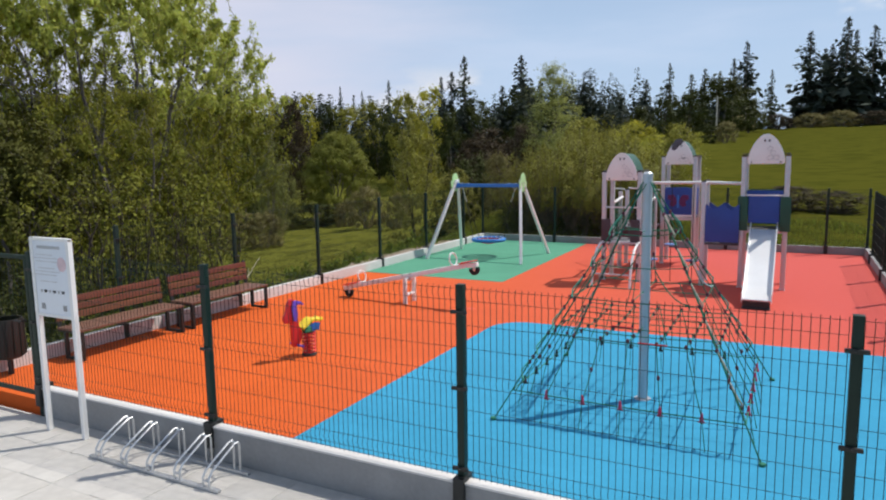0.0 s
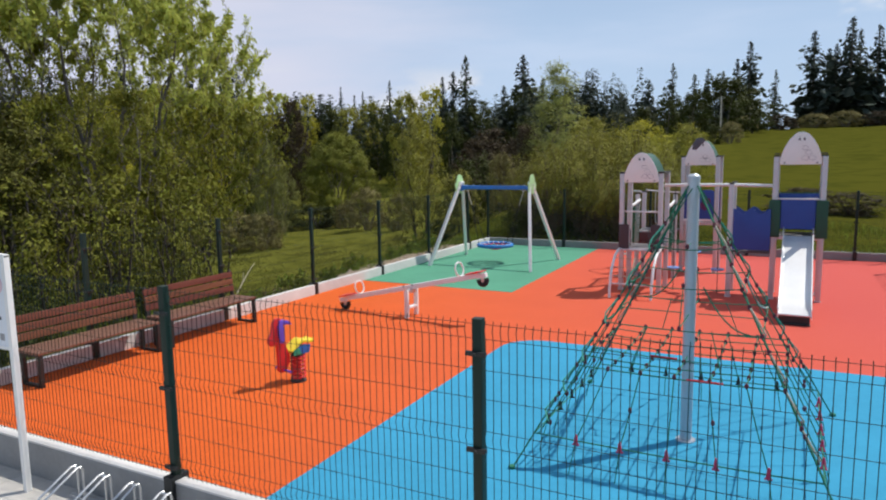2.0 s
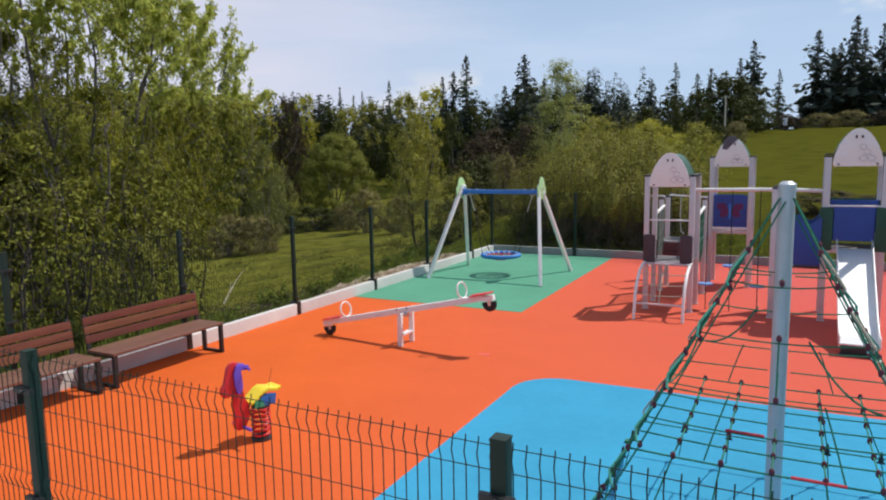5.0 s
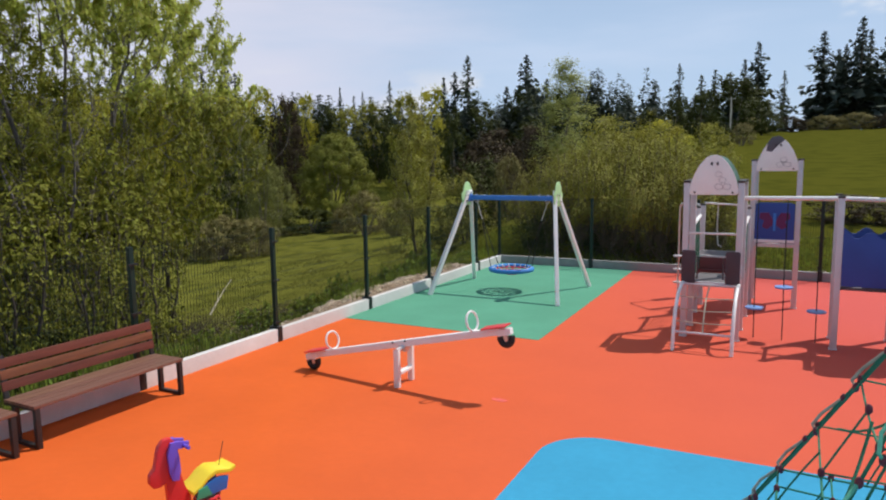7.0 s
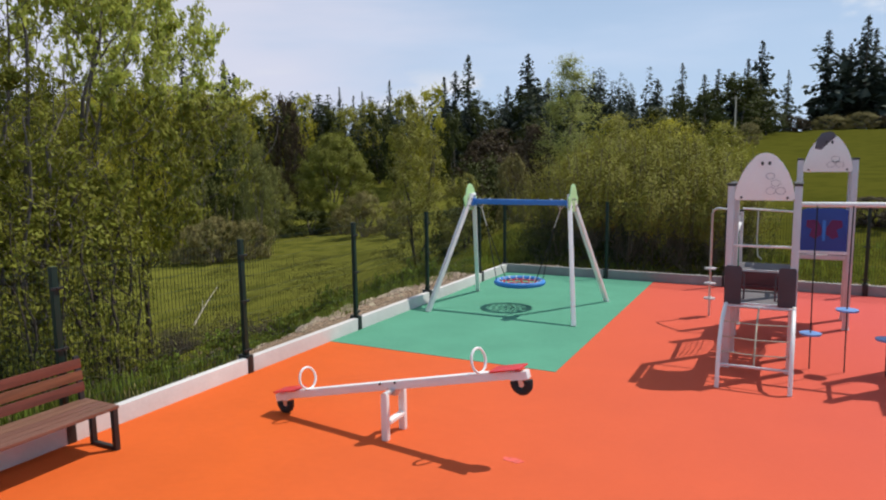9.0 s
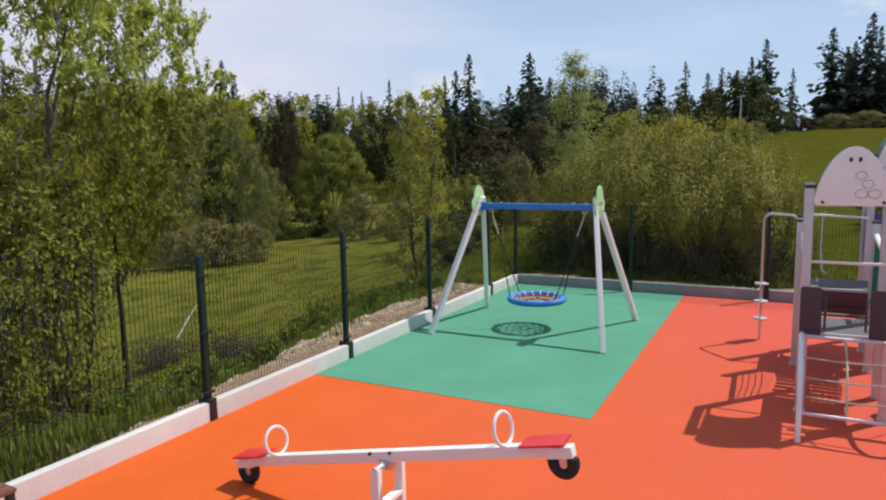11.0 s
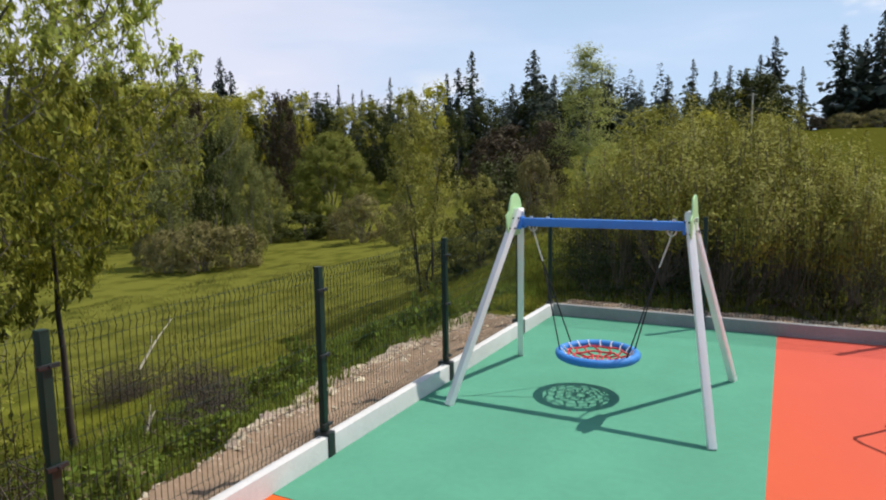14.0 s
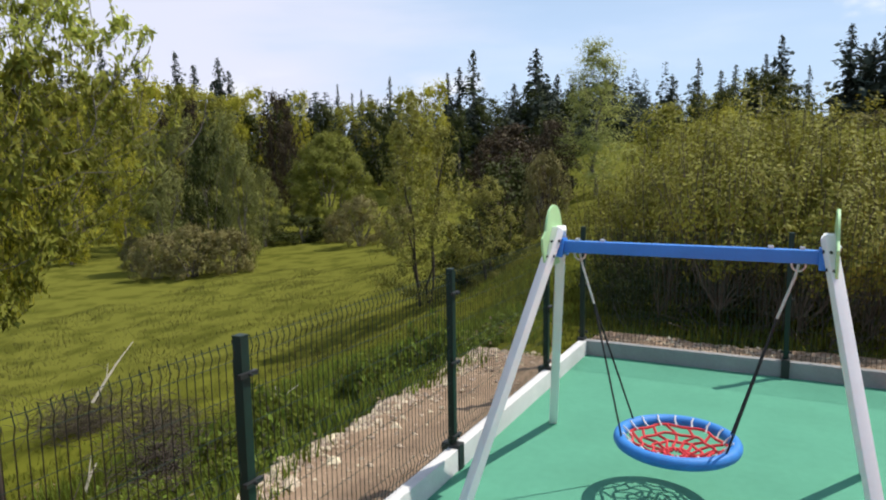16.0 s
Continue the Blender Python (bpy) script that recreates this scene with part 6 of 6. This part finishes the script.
# second tower: butterfly board
bf = part("butterfly_board", Acc().prism([(6.39, 1.24), (7.03, 1.24), (7.03, 1.88), (6.95, 1.91), (6.47, 1.91), (6.39, 1.88)], 0.02, (0, YB - 0.05, 0)), M_BOARD_BLUE, unit, "blue board with a magenta butterfly", bevel=0.003)
for s in (-1, 1):
    part("wing", Acc().prism([(6.71 + s * q, z) for q, z in ((0.03, 1.60), (0.10, 1.73), (0.24, 1.72), (0.25, 1.62), (0.17, 1.58), (0.20, 1.47), (0.12, 1.43), (0.03, 1.50))], 0.012, (0, YB - 0.062, 0)), M_PINK, bf, "magenta wing")
part("butterfly_body", Acc().prism([(6.69, 1.40), (6.73, 1.40), (6.735, 1.72), (6.685, 1.72)], 0.014, (0, YB - 0.064, 0)), M_BEAM, bf)
part("ledge", Acc().box((6.71, YB - 0.06, 1.215), (0.66, 0.035, 0.05)), M_WHITE, unit, "white ledge under the butterfly board", bevel=0.004)
for x in (6.34, 7.08):
    part("side_board", Acc().box((x, YB + 0.37, 1.55), (0.018, 0.64, 0.66)), M_BOARD_BLUE, unit, "blue side board", bevel=0.003)
# beam with hanging steps
part("beam", Acc().tube([(6.33, 12.72, 2.11), (7.60, 12.76, 2.12), (8.34, 12.80, 2.10)], 0.032, 10), M_WHITE, unit, "white overhead beam")
for y0 in (12.42, 13.10):
    part("link", Acc().tube([(7.60, 12.76, 2.12), (7.60, y0, 2.12)], 0.028, 8), M_WHITE, unit)
for x, z in ((6.55, 0.46), (6.94, 0.80), (7.38, 0.47)):
    part("step_rope", Acc().tube([(x, 12.70, 2.10), (x - 0.005, 12.70, 1.0), (x + 0.005, 12.68, 0)], 0.008, 6), M_BLACKROPE, unit, "dark rope")
    part("step_disc", Acc().tube([(x, 12.69, z - 0.012), (x, 12.69, z + 0.012)], [0.125, 0.13], 20), M_STEPBLUE, unit, "pale blue hanging step")
# panel bridge to the slide tower
part("bridge_deck", Acc().box((7.97, 12.80, 0.87), (0.68, 0.64, 0.04)), M_DECK, unit, "grey bridge deck", bevel=0.004)
wave = [(7.65, 0.92), (8.29, 0.92), (8.29, 1.70)] + [(8.29 - 0.64 * i / 14, 1.64 + 0.05 * math.cos(i * 0.9)) for i in range(1, 14)] + [(7.65, 1.70)]
for y in (12.42, 13.12):
    part("wave_board", Acc().prism(wave, 0.02, (0, y - 0.02, 0)), M_BOARD_BLUE, unit, "blue board with a wavy top edge", bevel=0.003)
# slide tower
part("entry_board", Acc().box((8.73, YC - 0.03, 1.60), (0.56, 0.02, 0.54)), M_BOARD_BLUE, unit, "blue board over the slide entry", bevel=0.004)
part("bar", Acc().tube([(8.36, YC - 0.03, 1.88), (9.10, YC - 0.03, 1.88)], 0.016, 8), M_WHITE, unit)
for x in (8.345, 9.115):
    part("guard_board", Acc().prism([(-0.095, 1.17), (0.095, 1.17), (0.095, 1.83), (0.08, 1.86), (-0.08, 1.86), (-0.095, 1.83)], 0.02, (x, YC - 0.058, 0)), M_BOARD_GREEN, unit, "dark green guard board", bevel=0.004)
part("rear_panel", Acc().box((8.73, YC + 0.10, 1.72), (0.66, 0.02, 0.50)), M_BOARD_BLUE, unit, "blue rear panel", bevel=0.004)
for x in (8.34, 9.12):
    part("side_board", Acc().box((x, YC + 0.37, 1.58), (0.018, 0.64, 0.72)), M_BOARD_GREEN, unit, "dark green side board", bevel=0.003)
part("rear_board", Acc().box((8.73, YC + 0.76, 1.60), (0.66, 0.018, 0.72)), M_BOARD_GREEN, unit, "dark green rear board", bevel=0.003)
chute = [(12.46, 1.21), (12.30, 1.19), (12.15, 1.10), (11.0, 0.32), (10.80, 0.22), (10.62, 0.19), (10.40, 0.18)]
bed = Acc()
for x0, x1, lift, thick in ((8.52, 8.98, 0.0, 0.012), (8.505, 8.52, 0.15, 0.16), (8.98, 8.995, 0.15, 0.16)):
    o = len(bed.v)
    for y, z in chute:
        zz = z + (lift if y > 10.7 else lift * 0.6)
        for x, dz in ((x0, zz), (x1, zz), (x1, zz - thick), (x0, zz - thick)):
            bed.v.append((x, y, dz))
    k = len(chute)
    for i in range(k - 1):
        for j in range(4):
            bed.f.append((o + 4 * i + j, o + 4 * i + (j + 1) % 4, o + 4 * i + 4 + (j + 1) % 4, o + 4 * i + 4 + j))
    bed.f += [(o, o + 1, o + 2, o + 3), (o + 4 * k - 1, o + 4 * k - 2, o + 4 * k - 3, o + 4 * k - 4)]
slide = part("slide", bed, M_SLIDE, unit, "stainless steel slide")
part("slide_lip", Acc().tube([(8.505, 10.40, 0.165), (8.995, 10.40, 0.165)], 0.018, 8), M_SLIDE, slide)
part("slide_foot", Acc().box((8.75, 10.46, 0.08), (0.44, 0.03, 0.16)).box((8.75, 10.46, 0.01), (0.46, 0.14, 0.02)), M_MARK, slide, "dark slide foot", bevel=0.003)

# pale pink scuff on the floor
solo("floor_mark", Acc().prism([(4.02, 8.42), (4.16, 8.40), (4.21, 8.46), (4.12, 8.50), (4.00, 8.48)], 0.003, (0.03, 0.05, 0.0015), "xy"), M_PINKCHALK, pose(0, 0, 0), "small pink chalk scuff on the orange floor", "mark", kind="structure", smooth=False)

# paving slabs
slab_me = Acc().box((0, 0, 0), (0.492, 0.492, 0.05)).mesh("slab", 0.004)
slab_me.materials.append(M_PAVE)
for i in range(17):
    for j in range(9):
        part("slab", slab_me, M_PAVE, paving, at=pose(-1.3 + i * 0.5, 1.80 - j * 0.5, -0.162 + 0.002 * math.sin(i * 3.1 + j * 5.7)))
